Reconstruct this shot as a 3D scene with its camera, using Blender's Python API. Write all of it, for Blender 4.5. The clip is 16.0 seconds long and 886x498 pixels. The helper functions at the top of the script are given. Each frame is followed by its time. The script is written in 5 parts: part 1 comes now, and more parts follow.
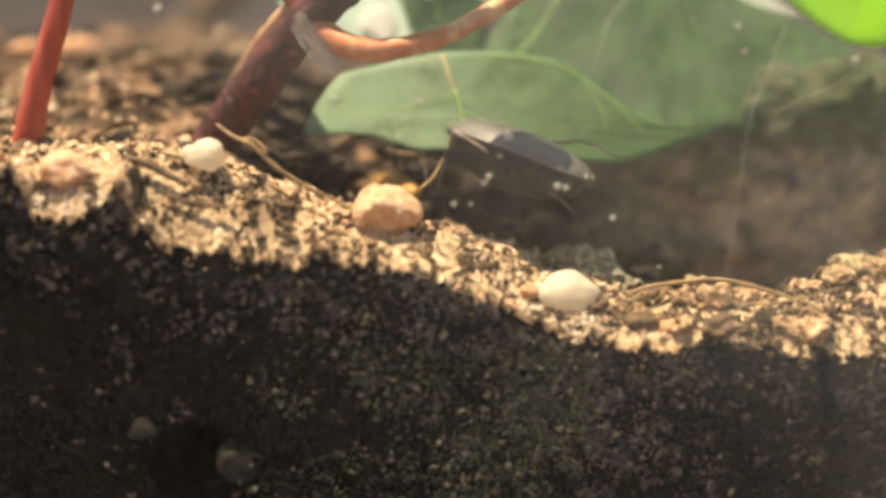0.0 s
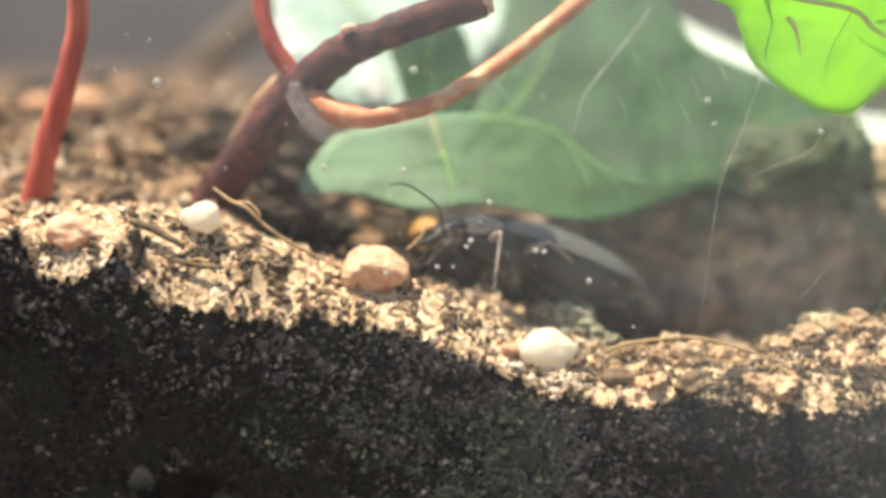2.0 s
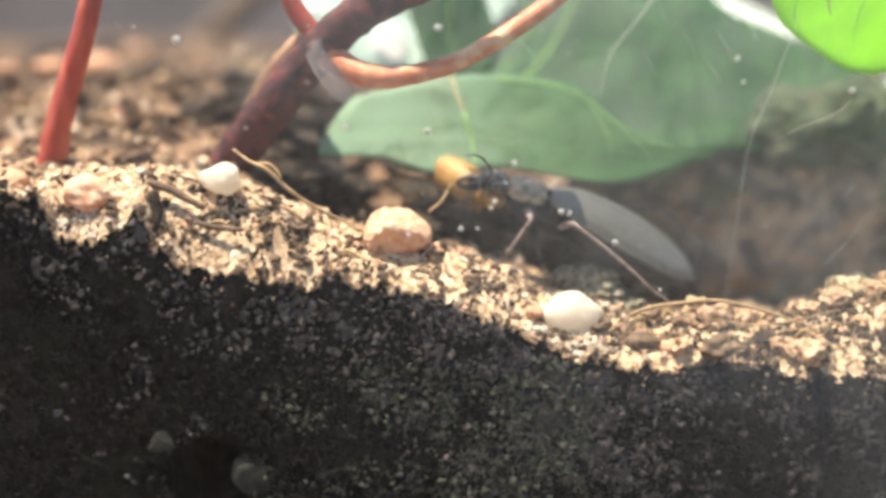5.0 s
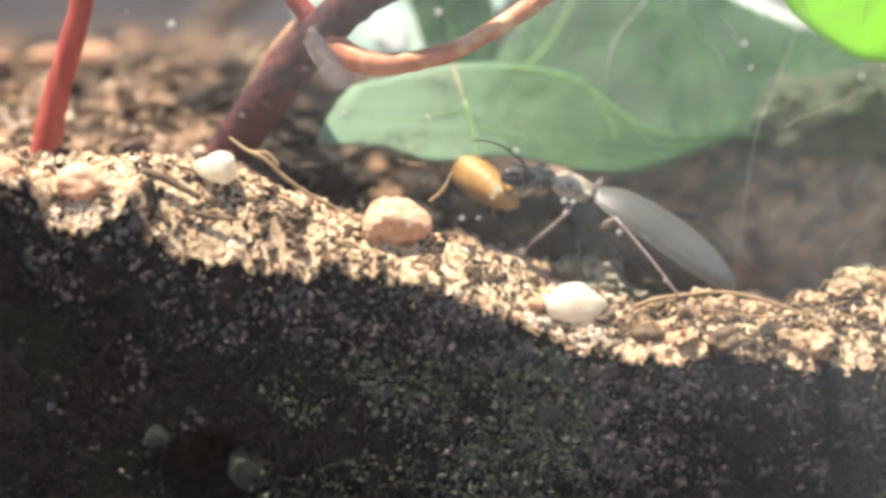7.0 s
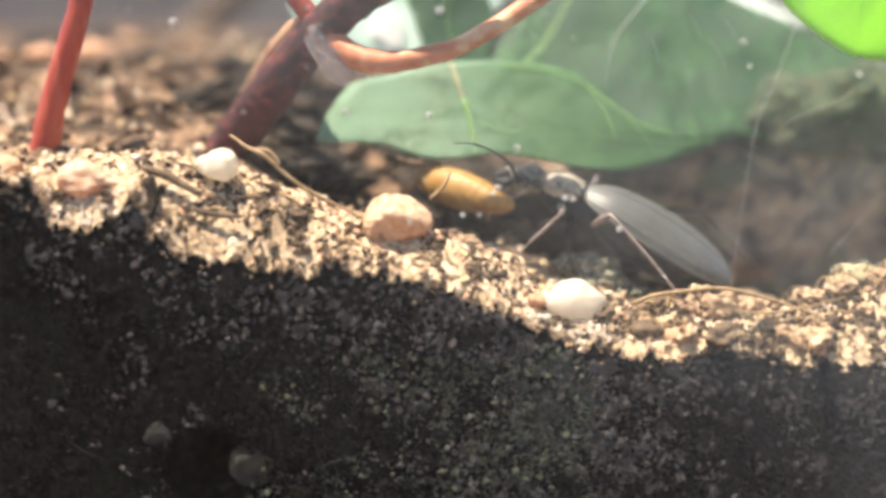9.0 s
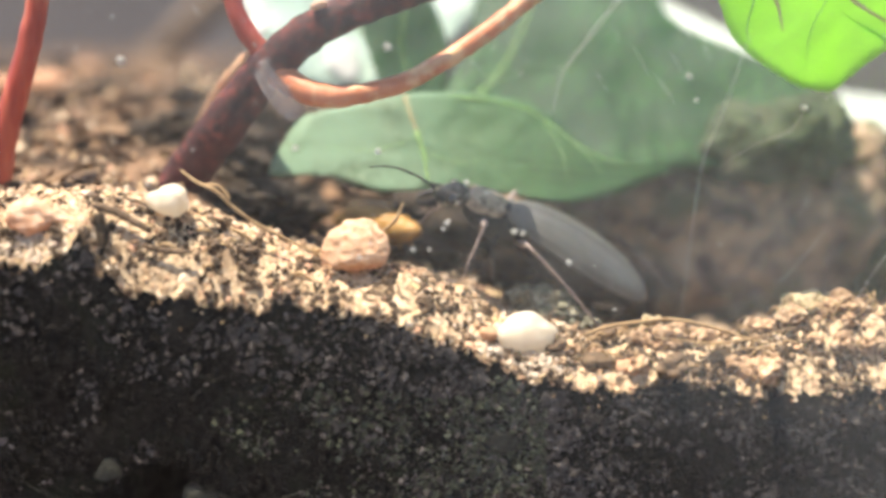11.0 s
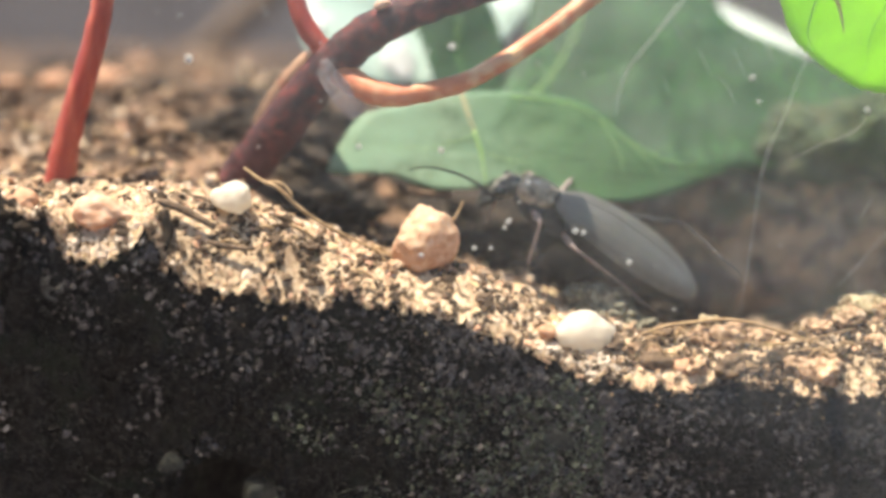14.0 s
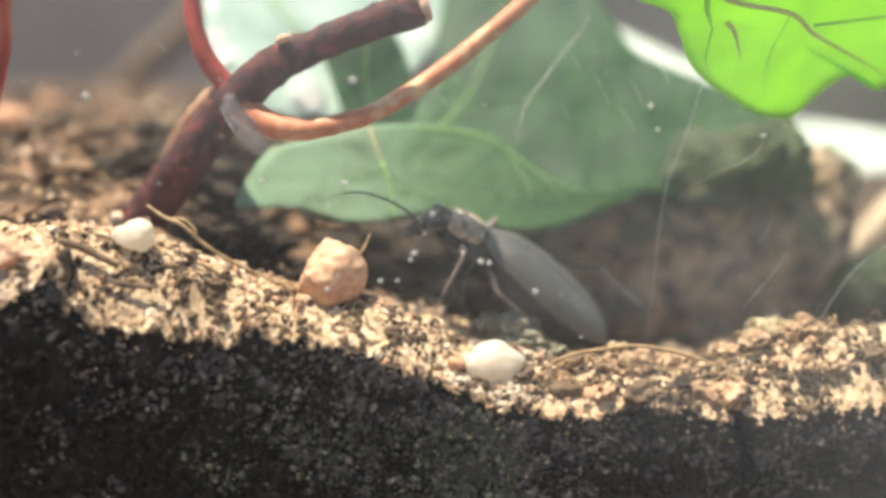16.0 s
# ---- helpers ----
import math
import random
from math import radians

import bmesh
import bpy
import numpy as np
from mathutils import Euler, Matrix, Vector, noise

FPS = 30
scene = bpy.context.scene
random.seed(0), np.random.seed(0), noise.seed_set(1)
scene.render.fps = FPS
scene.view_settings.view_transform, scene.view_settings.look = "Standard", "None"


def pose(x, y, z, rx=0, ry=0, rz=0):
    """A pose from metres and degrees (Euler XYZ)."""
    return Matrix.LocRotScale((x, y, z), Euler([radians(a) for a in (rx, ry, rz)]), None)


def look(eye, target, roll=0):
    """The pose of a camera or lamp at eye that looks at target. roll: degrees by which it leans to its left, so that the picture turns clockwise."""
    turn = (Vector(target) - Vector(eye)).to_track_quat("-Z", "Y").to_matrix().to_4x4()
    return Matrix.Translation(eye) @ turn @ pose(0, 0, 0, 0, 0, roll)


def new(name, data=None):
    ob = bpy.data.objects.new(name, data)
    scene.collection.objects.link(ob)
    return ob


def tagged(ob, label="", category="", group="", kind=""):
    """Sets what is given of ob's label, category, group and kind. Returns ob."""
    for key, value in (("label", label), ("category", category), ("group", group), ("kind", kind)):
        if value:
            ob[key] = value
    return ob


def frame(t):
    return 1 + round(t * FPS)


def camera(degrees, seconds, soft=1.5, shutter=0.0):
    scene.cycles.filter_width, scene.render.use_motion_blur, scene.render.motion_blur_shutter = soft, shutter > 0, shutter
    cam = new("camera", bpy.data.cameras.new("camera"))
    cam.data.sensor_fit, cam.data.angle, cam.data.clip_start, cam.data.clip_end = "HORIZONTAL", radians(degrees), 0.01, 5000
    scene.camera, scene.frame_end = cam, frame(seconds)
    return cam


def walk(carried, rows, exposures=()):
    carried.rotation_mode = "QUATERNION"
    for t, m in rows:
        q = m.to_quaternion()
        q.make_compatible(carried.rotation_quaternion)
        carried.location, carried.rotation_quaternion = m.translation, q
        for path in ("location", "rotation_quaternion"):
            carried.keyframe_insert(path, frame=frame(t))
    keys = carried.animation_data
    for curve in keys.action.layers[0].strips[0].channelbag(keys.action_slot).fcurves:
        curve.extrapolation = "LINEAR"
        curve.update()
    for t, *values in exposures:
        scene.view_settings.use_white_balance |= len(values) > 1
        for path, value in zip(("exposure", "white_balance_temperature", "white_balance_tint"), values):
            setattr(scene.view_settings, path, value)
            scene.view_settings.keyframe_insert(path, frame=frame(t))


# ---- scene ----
# ---- camera: hand-held, a hand's width in front of a glass tank ----
PATH = [
    (0.0, 0.00029, -0.11291, 0.07109, 78.928, -0.143, -0.308),
    (0.5, 0.00089, -0.11387, 0.07333, 79.411, -0.580, -2.955),
    (1.0, 0.00022, -0.11813, 0.07440, 79.486, 0.294, -0.535),
    (1.5, 0.00054, -0.11646, 0.07410, 77.965, 0.366, 2.215),
    (2.0, 0.00361, -0.11772, 0.07689, 79.501, -0.046, 0.548),
    (2.5, 0.00270, -0.11643, 0.07867, 78.813, 0.090, 0.690),
    (3.0, 0.00165, -0.11692, 0.07719, 78.808, -0.135, 1.152),
    (3.5, 0.00079, -0.11710, 0.07560, 78.696, -0.216, 1.115),
    (4.0, 0.00065, -0.11689, 0.07515, 78.993, -0.492, 1.505),
    (4.5, 0.00125, -0.11678, 0.07523, 78.609, -0.073, 0.597),
    (6.8, 0.00163, -0.11376, 0.07406, 78.120, -0.121, 0.934),
    (7.0, 0.00152, -0.11410, 0.07384, 78.330, -0.072, 0.711),
    (7.5, 0.00106, -0.11438, 0.07445, 78.007, -0.163, 0.479),
    (8.0, 0.00098, -0.11473, 0.07394, 78.158, -0.101, 0.433),
    (8.5, -0.00092, -0.11534, 0.07387, 78.292, -0.162, 0.549),
    (9.0, 0.00000, -0.11463, 0.07384, 78.235, 0.005, -0.001),
    (9.5, -0.00072, -0.11452, 0.07413, 78.428, 0.117, 0.428),
    (10.0, 0.00226, -0.11438, 0.07476, 78.882, 0.007, -0.535),
    (10.2, 0.00310, -0.11486, 0.07498, 79.018, -0.067, -0.680),
    (12.3, 0.00198, -0.11351, 0.07746, 78.144, -0.265, -1.328),
    (12.5, 0.00188, -0.11418, 0.07639, 79.055, -0.189, -0.949),
    (13.0, 0.00063, -0.11440, 0.07575, 78.815, -0.221, -0.325),
    (13.5, -0.00004, -0.11489, 0.07645, 78.748, -0.119, -0.303),
    (14.0, -0.00087, -0.11523, 0.07654, 78.548, 0.029, 0.127),
    (14.5, -0.00166, -0.11558, 0.07692, 78.808, -0.044, -0.228),
    (15.0, 0.00095, -0.11511, 0.07513, 78.771, -0.053, -0.503),
    (15.5, 0.00029, -0.11484, 0.07413, 78.678, -0.044, -1.979),
    (16.0, 0.00232, -0.11514, 0.07666, 79.971, -0.744, -2.807),
]
cam = camera(40, 16.0, soft=3.6)
# Euler order: the last three are tilt, lean and turn in degrees
walk(cam, [(t, Matrix.Translation((x, y, z)) @ pose(0, 0, 0, 0, 0, turn) @ pose(0, 0, 0, tilt, 0, 0) @ pose(0, 0, 0, 0, 0, lean))
           for t, x, y, z, tilt, lean, turn in PATH],
     exposures=[(0.0, 1.36, 9200, 13), (0.4, 1.69, 7350, 10), (1.2, 1.49, 7300, 10), (1.5, 1.56, 9000, 4), (2.0, 1.64, 7150, 8), (2.5, 1.52, 6950, 10),
                (3.5, 1.61, 6900, 11), (7.0, 1.8, 6800, 13), (8.5, 1.78, 6850, 13), (10.0, 1.74, 6850, 13), (12.5, 1.68, 6800, 12), (13.2, 1.67, 6800, 12), (14.0, 1.61, 6800, 12), (15.0, 1.67, 6850, 10), (15.5, 1.68, 6800, 10), (16.0, 1.53, 6950, 10)])
cam.data.dof.use_dof = True
cam.data.dof.focus_distance = 0.1225
cam.data.dof.aperture_fstop = 6.3

# ---- light: sun high over the open tank, sky behind it ----
SUN_WAY = Vector((-0.26, -0.06, 0.94)).normalized()      # towards the sun
world = bpy.data.worlds.new("sky")
scene.world = world
world.use_nodes = True
wn = world.node_tree
sky = wn.nodes.new("ShaderNodeTexSky")
sky.sky_type, sky.sun_disc = "NISHITA", False
sky.sun_elevation = math.asin(SUN_WAY.z)
sky.sun_rotation = math.atan2(SUN_WAY.x, SUN_WAY.y)
wn.links.new(sky.outputs[0], wn.nodes["Background"].inputs[0])
wn.nodes["Background"].inputs[1].default_value = 0.15
sun = new("sun", bpy.data.lights.new("sun", "SUN"))
sun.data.energy, sun.data.angle, sun.data.color = 3.75, radians(0.6), (1.0, 0.915, 0.79)
sun.matrix_world = look(SUN_WAY * 2, (0, 0, 0))


# ---- helpers of this scene: meshes are written in millimetres ----
MM = 0.001


def lerp_table(table, x):
    return float(np.interp(x, [a for a, _ in table], [b for _, b in table]))


def sheet(name, verts, faces, material, parent=None, label="", smooth=True):
    """A mesh object from vertices in millimetres."""
    me = bpy.data.meshes.new(name)
    me.from_pydata([(float(a) * MM, float(b) * MM, float(c) * MM) for a, b, c in verts], [], faces)
    if smooth:
        me.polygons.foreach_set("use_smooth", [True] * len(me.polygons))
    me.materials.append(material)
    me.update()
    ob = new(name, me)
    if parent is not None:
        ob.parent = parent
    if label:
        ob["label"] = label
    return ob


def part(name, bm, material, parent=None, label="", smooth=True):
    """A bmesh, in millimetres, as one mesh object under a thing."""
    bmesh.ops.recalc_face_normals(bm, faces=bm.faces)
    bmesh.ops.scale(bm, vec=(MM, MM, MM), verts=bm.verts)
    me = bpy.data.meshes.new(name)
    bm.to_mesh(me)
    bm.free()
    if smooth:
        me.polygons.foreach_set("use_smooth", [True] * len(me.polygons))
    me.materials.append(material)
    ob = new(name, me)
    if parent is not None:
        ob.parent = parent
    if label:
        ob["label"] = label
    return ob


def thing(name, place, label, category, group="", kind=""):
    ob = new(name)
    ob.empty_display_size = 0.002
    ob.location = Vector(place) * MM
    return tagged(ob, label, category, group, kind)


def spline(pts, per=6):
    """Catmull-Rom through points."""
    p = [np.array(a, float) for a in pts]
    p = [2 * p[0] - p[1], *p, 2 * p[-1] - p[-2]]
    out = []
    for i in range(1, len(p) - 2):
        for k in range(per):
            t = k / per
            out.append(0.5 * (2 * p[i] + (p[i + 1] - p[i - 1]) * t + (2 * p[i - 1] - 5 * p[i] + 4 * p[i + 1] - p[i + 2]) * t * t
                              + (3 * p[i] - p[i - 1] - 3 * p[i + 1] + p[i + 2]) * t ** 3))
    out.append(p[-2])
    return np.array(out)


def tube_data(pts, radii, sides=8, per=6, rough=0.0, grain=1.0, seed=0):
    """A closed, tapered tube along a smooth line: vertices and faces."""
    c = spline(pts, per) if per > 1 else np.array(pts, float)
    r = np.interp(np.linspace(0, 1, len(c)), np.linspace(0, 1, len(radii)), radii)
    ways = np.gradient(c, axis=0)
    ways /= np.linalg.norm(ways, axis=1)[:, None] + 1e-9
    side = np.cross(ways[0], (0.31, 0.17, 0.93))
    verts, faces = [], []
    for i, (p, w) in enumerate(zip(c, ways)):
        side = side - w * (side @ w)
        side /= np.linalg.norm(side) + 1e-9
        up = np.cross(w, side)
        for k in range(sides):
            a = 2 * math.pi * k / sides
            n = math.cos(a) * side + math.sin(a) * up
            bump = 1 + rough * noise.noise(Vector((p + n * r[i]) / grain) + Vector((seed, 0, 0)))
            verts.append(p + n * r[i] * bump)
    n = len(c)
    for i in range(n - 1):
        for k in range(sides):
            a, b = i * sides + k, i * sides + (k + 1) % sides
            faces.append((a, b, b + sides, a + sides))
    faces.append(tuple(range(sides))[::-1])
    faces.append(tuple(range((n - 1) * sides, n * sides)))
    return verts, faces


def tube(name, pts, radii, material, parent=None, label="", sides=8, per=6, rough=0.0, grain=1.0, seed=0):
    v, f = tube_data(pts, radii, sides, per, rough, grain, seed)
    return sheet(name, v, f, material, parent, label)


def pebble_bm(size, seed, rough=0.25, cuts=3, flat=0.0, grain=1.4):
    """A worn, faceted stone of the given size in millimetres, resting on z = 0."""
    bm = bmesh.new()
    bmesh.ops.create_icosphere(bm, subdivisions=cuts, radius=0.5)
    off = Vector((seed * 3.7, seed * 1.3, seed * 7.1))
    for v in bm.verts:
        d = 1 + rough * noise.noise(v.co * grain + off) + 0.35 * rough * noise.noise(v.co * 5 + off)
        v.co *= d
        if flat:
            v.co = Vector([math.copysign(abs(2 * a) ** (1 - flat), a) / 2 for a in v.co])
        v.co = Vector((v.co.x * size[0], v.co.y * size[1], v.co.z * size[2]))
    return bm


def chipped_bm(size, seed, planes=18):
    """An angular chip of stone with broken faces and worn edges."""
    rng = random.Random(seed)
    cuts = []
    for _ in range(planes):
        n = Vector((rng.gauss(0, 1), rng.gauss(0, 1), rng.gauss(0, 1))).normalized()
        cuts.append((n, rng.uniform(0.39, 0.5)))
    bm = bmesh.new()
    bmesh.ops.create_icosphere(bm, subdivisions=5, radius=1.0)
    for v in bm.verts:
        p = v.co.normalized()
        far = sum(max(1e-3, p.dot(n) / d) ** 10 for n, d in cuts) ** (-1 / 10)
        p = p * min(far * 1.06, 0.62)
        p *= 1.08 + 0.1 * noise.noise(p * 5) + 0.06 * noise.noise(p * 12) + 0.03 * noise.noise(p * 28)
        v.co = p
    for k in range(3):
        lo, hi = min(v.co[k] for v in bm.verts), max(v.co[k] for v in bm.verts)
        for v in bm.verts:
            v.co[k] = (v.co[k] - (lo + hi) / 2) * size[k] / (hi - lo)
    return bm


# ---- materials ----
def nodes_of(name):
    m = bpy.data.materials.new(name)
    m.use_nodes = True
    return m, m.node_tree, m.node_tree.nodes["Principled BSDF"]


def ramp_node(nt, stops, source):
    r = nt.nodes.new("ShaderNodeValToRGB")
    while len(r.color_ramp.elements) < len(stops):
        r.color_ramp.elements.new(0.5)
    for e, (pos, col) in zip(r.color_ramp.elements, stops):
        e.position, e.color = pos, (*col, 1)
    nt.links.new(source, r.inputs[0])
    return r


def noise_node(nt, coords, grain_mm, detail=4.0, rough=0.6, lift=0.0):
    n = nt.nodes.new("ShaderNodeTexNoise")
    n.inputs["Scale"].default_value = 1.0 / (grain_mm * MM)
    n.inputs["Detail"].default_value = detail
    n.inputs["Roughness"].default_value = rough
    n.inputs["Distortion"].default_value = lift
    nt.links.new(coords, n.inputs["Vector"])
    return n


def mixed(nt, a, b, factor, mode="MIX"):
    m = nt.nodes.new("ShaderNodeMix")
    m.data_type, m.blend_type = "RGBA", mode
    for socket, value in ((m.inputs[6], a), (m.inputs[7], b), (m.inputs[0], factor)):
        if hasattr(value, "is_output"):
            nt.links.new(value, socket)
        elif isinstance(value, (int, float)):
            socket.default_value = value
        else:
            socket.default_value = (*value, 1)
    return m.outputs[2]


def surface(name, stops, grain=1.0, rough=0.8, bump=0.3, bump_grain=0.3, spots=None, spot_grain=4.0, spot_range=(0.5, 0.65),
            islands=None, piece=0.0, translucent=0.0, through_colour=None, specular=0.4, stretch=None, shade_sweep=None):
    """A natural surface: colour grain at one scale, blotches at another, relief, and if wanted light through it."""
    m, nt, bs = nodes_of(name)
    tc = nt.nodes.new("ShaderNodeTexCoord")
    coords = tc.outputs["Object"]
    if stretch:
        mp = nt.nodes.new("ShaderNodeMapping")
        mp.inputs["Scale"].default_value = stretch
        nt.links.new(coords, mp.inputs[0])
        coords = mp.outputs[0]
    fine = noise_node(nt, coords, grain)
    col = ramp_node(nt, stops, fine.outputs[0]).outputs[0]
    if spots:
        wide = noise_node(nt, coords, spot_grain, 3.0)
        mask = ramp_node(nt, [(spot_range[0], (0, 0, 0)), (spot_range[1], (1, 1, 1))], wide.outputs[0])
        col = mixed(nt, col, spots, mask.outputs[0])
    if islands:
        geo = nt.nodes.new("ShaderNodeNewGeometry")
        r = ramp_node(nt, islands, geo.outputs["Random Per Island"])
        col = mixed(nt, r.outputs[0], col, 0.35)
    if piece:
        info = nt.nodes.new("ShaderNodeObjectInfo")
        r = ramp_node(nt, [(0, (1 - piece,) * 3), (1, (1, 1, 1))], info.outputs["Random"])
        col = mixed(nt, col, r.outputs[0], 1.0, "MULTIPLY")
    if shade_sweep:
        # painted shade: the blade's colour darkens along its length
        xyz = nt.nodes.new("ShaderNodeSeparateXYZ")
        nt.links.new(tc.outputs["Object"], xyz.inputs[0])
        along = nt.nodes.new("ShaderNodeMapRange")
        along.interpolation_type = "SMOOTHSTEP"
        along.inputs[1].default_value, along.inputs[2].default_value = shade_sweep[1] * MM, shade_sweep[2] * MM
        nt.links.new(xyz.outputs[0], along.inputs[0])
        col = mixed(nt, col, mixed(nt, col, shade_sweep[0], 1.0, "MULTIPLY"), along.outputs[0])
    nt.links.new(col, bs.inputs["Base Color"])
    bs.inputs["Roughness"].default_value = rough
    bs.inputs["Specular IOR Level"].default_value = specular
    if bump:
        bn = noise_node(nt, coords, bump_grain, 5.0)
        b = nt.nodes.new("ShaderNodeBump")
        b.inputs["Strength"].default_value = bump
        b.inputs["Distance"].default_value = bump_grain * 0.4 * MM
        nt.links.new(bn.outputs[0], b.inputs["Height"])
        nt.links.new(b.outputs[0], bs.inputs["Normal"])
    if translucent:
        tr = nt.nodes.new("ShaderNodeBsdfTranslucent")
        if through_colour:
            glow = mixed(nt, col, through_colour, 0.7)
            if shade_sweep:
                glow = mixed(nt, glow, mixed(nt, glow, shade_sweep[0], 1.0, "MULTIPLY"), along.outputs[0])
            nt.links.new(glow, tr.inputs[0])
        else:
            nt.links.new(col, tr.inputs[0])
        mx = nt.nodes.new("ShaderNodeMixShader")
        mx.inputs[0].default_value = translucent
        out = nt.nodes["Material Output"]
        nt.links.new(bs.outputs[0], mx.inputs[1])
        nt.links.new(tr.outputs[0], mx.inputs[2])
        nt.links.new(mx.outputs[0], out.inputs[0])
    return m


def glass_material(name):
    """Thin window glass: clear, with its mirror gloss by Fresnel."""
    m, nt, bs = nodes_of(name)
    tr = nt.nodes.new("ShaderNodeBsdfTransparent")
    tr.inputs[0].default_value = (0.97, 0.985, 0.975, 1)
    gl = nt.nodes.new("ShaderNodeBsdfGlossy")
    gl.inputs["Roughness"].default_value = 0.02
    fr = nt.nodes.new("ShaderNodeFresnel")
    fr.inputs[0].default_value = 1.19
    mx = nt.nodes.new("ShaderNodeMixShader")
    nt.links.new(fr.outputs[0], mx.inputs[0])
    nt.links.new(tr.outputs[0], mx.inputs[1])
    nt.links.new(gl.outputs[0], mx.inputs[2])
    nt.links.new(mx.outputs[0], nt.nodes["Material Output"].inputs[0])
    return m


def film_material(name, strength):
    """Dust and dried water on the glass: mostly clear, scattering a little light both ways."""
    m, nt, bs = nodes_of(name)
    tc = nt.nodes.new("ShaderNodeTexCoord")
    a = noise_node(nt, tc.outputs["Object"], 14.0, 5.0, 0.6, 0.5)
    mp = nt.nodes.new("ShaderNodeMapping")
    mp.inputs["Rotation"].default_value = (0, radians(28), 0)
    mp.inputs["Scale"].default_value = (1.0, 1.0, 0.12)
    nt.links.new(tc.outputs["Object"], mp.inputs[0])
    b = noise_node(nt, mp.outputs[0], 0.5, 3.0, 0.6)
    ra = ramp_node(nt, [(0.3, (0.45 * strength,) * 3), (0.75, (1.3 * strength,) * 3)], a.outputs[0])
    rb = ramp_node(nt, [(0.52, (0.92,) * 3), (0.66, (1.12,) * 3), (0.78, (1.6,) * 3)], b.outputs[0])
    f = mixed(nt, ra.outputs[0], rb.outputs[0], 1.0, "MULTIPLY")
    # thin near the soil, thicker higher up
    xyz = nt.nodes.new("ShaderNodeSeparateXYZ")
    nt.links.new(tc.outputs["Object"], xyz.inputs[0])
    slope = nt.nodes.new("ShaderNodeMath")
    slope.operation = "MULTIPLY_ADD"
    slope.inputs[1].default_value = 0.75
    nt.links.new(xyz.outputs[0], slope.inputs[0])
    nt.links.new(xyz.outputs[2], slope.inputs[2])
    rise = nt.nodes.new("ShaderNodeMapRange")
    rise.interpolation_type = "SMOOTHSTEP"
    for socket, value in zip(rise.inputs[1:5], (44 * MM, 77 * MM, 0.28, 1.15)):
        socket.default_value = value
    nt.links.new(slope.outputs[0], rise.inputs[0])
    f = mixed(nt, f, rise.outputs[0], 1.0, "MULTIPLY")
    low = nt.nodes.new("ShaderNodeMapRange")
    low.interpolation_type = "SMOOTHSTEP"
    for socket, value in zip(low.inputs[1:5], (14 * MM, 50 * MM, 0.15, 1.0)):
        socket.default_value = value
    nt.links.new(slope.outputs[0], low.inputs[0])
    f = mixed(nt, f, low.outputs[0], 1.0, "MULTIPLY")
    tl = nt.nodes.new("ShaderNodeBsdfTranslucent")
    df = nt.nodes.new("ShaderNodeBsdfDiffuse")
    for s in (tl, df):
        s.inputs[0].default_value = (0.9, 0.87, 0.78, 1)
    half = nt.nodes.new("ShaderNodeMixShader")
    half.inputs[0].default_value = 0.55
    nt.links.new(tl.outputs[0], half.inputs[1])
    nt.links.new(df.outputs[0], half.inputs[2])
    tr = nt.nodes.new("ShaderNodeBsdfTransparent")
    mx = nt.nodes.new("ShaderNodeMixShader")
    nt.links.new(f, mx.inputs[0])
    nt.links.new(tr.outputs[0], mx.inputs[1])
    nt.links.new(half.outputs[0], mx.inputs[2])
    nt.links.new(mx.outputs[0], nt.nodes["Material Output"].inputs[0])
    return m


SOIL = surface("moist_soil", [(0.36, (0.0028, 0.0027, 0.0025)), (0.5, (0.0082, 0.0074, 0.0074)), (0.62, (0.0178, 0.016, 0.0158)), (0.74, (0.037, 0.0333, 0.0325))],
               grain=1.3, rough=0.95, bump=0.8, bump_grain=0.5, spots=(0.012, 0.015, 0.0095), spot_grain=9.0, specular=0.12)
CRUST = surface("dry_pale_grains", [(0.3, (0.4, 0.245, 0.145)), (0.6, (0.66, 0.455, 0.295)), (0.8, (0.77, 0.58, 0.41))], grain=0.35, rough=0.9,
                bump=0.5, bump_grain=0.15,
                islands=[(0.0, (0.06, 0.038, 0.022)), (0.18, (0.15, 0.093, 0.053)), (0.3, (0.4, 0.262, 0.152)), (0.5, (0.58, 0.405, 0.255)), (0.64, (0.6, 0.46, 0.22)), (0.7, (0.655, 0.54, 0.41)), (0.88, (0.68, 0.57, 0.45)), (0.92, (0.6, 0.33, 0.22)), (1.0, (0.52, 0.25, 0.16))])
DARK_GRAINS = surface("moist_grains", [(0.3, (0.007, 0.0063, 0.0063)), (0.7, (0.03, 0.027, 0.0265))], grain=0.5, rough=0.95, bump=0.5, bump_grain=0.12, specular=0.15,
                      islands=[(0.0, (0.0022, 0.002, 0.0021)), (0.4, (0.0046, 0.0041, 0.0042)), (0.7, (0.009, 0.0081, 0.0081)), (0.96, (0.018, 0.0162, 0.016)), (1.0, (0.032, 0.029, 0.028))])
GREY_GRAINS = surface("greyish_grains", [(0.3, (0.06, 0.053, 0.052)), (0.7, (0.18, 0.16, 0.155))], grain=0.5, rough=0.95, bump=0.5, bump_grain=0.12, specular=0.12,
                      islands=[(0.0, (0.036, 0.0315, 0.0315)), (0.45, (0.07, 0.0615, 0.061)), (0.8, (0.1, 0.0885, 0.0865)), (0.97, (0.12, 0.107, 0.103)), (1.0, (0.17, 0.152, 0.145))])
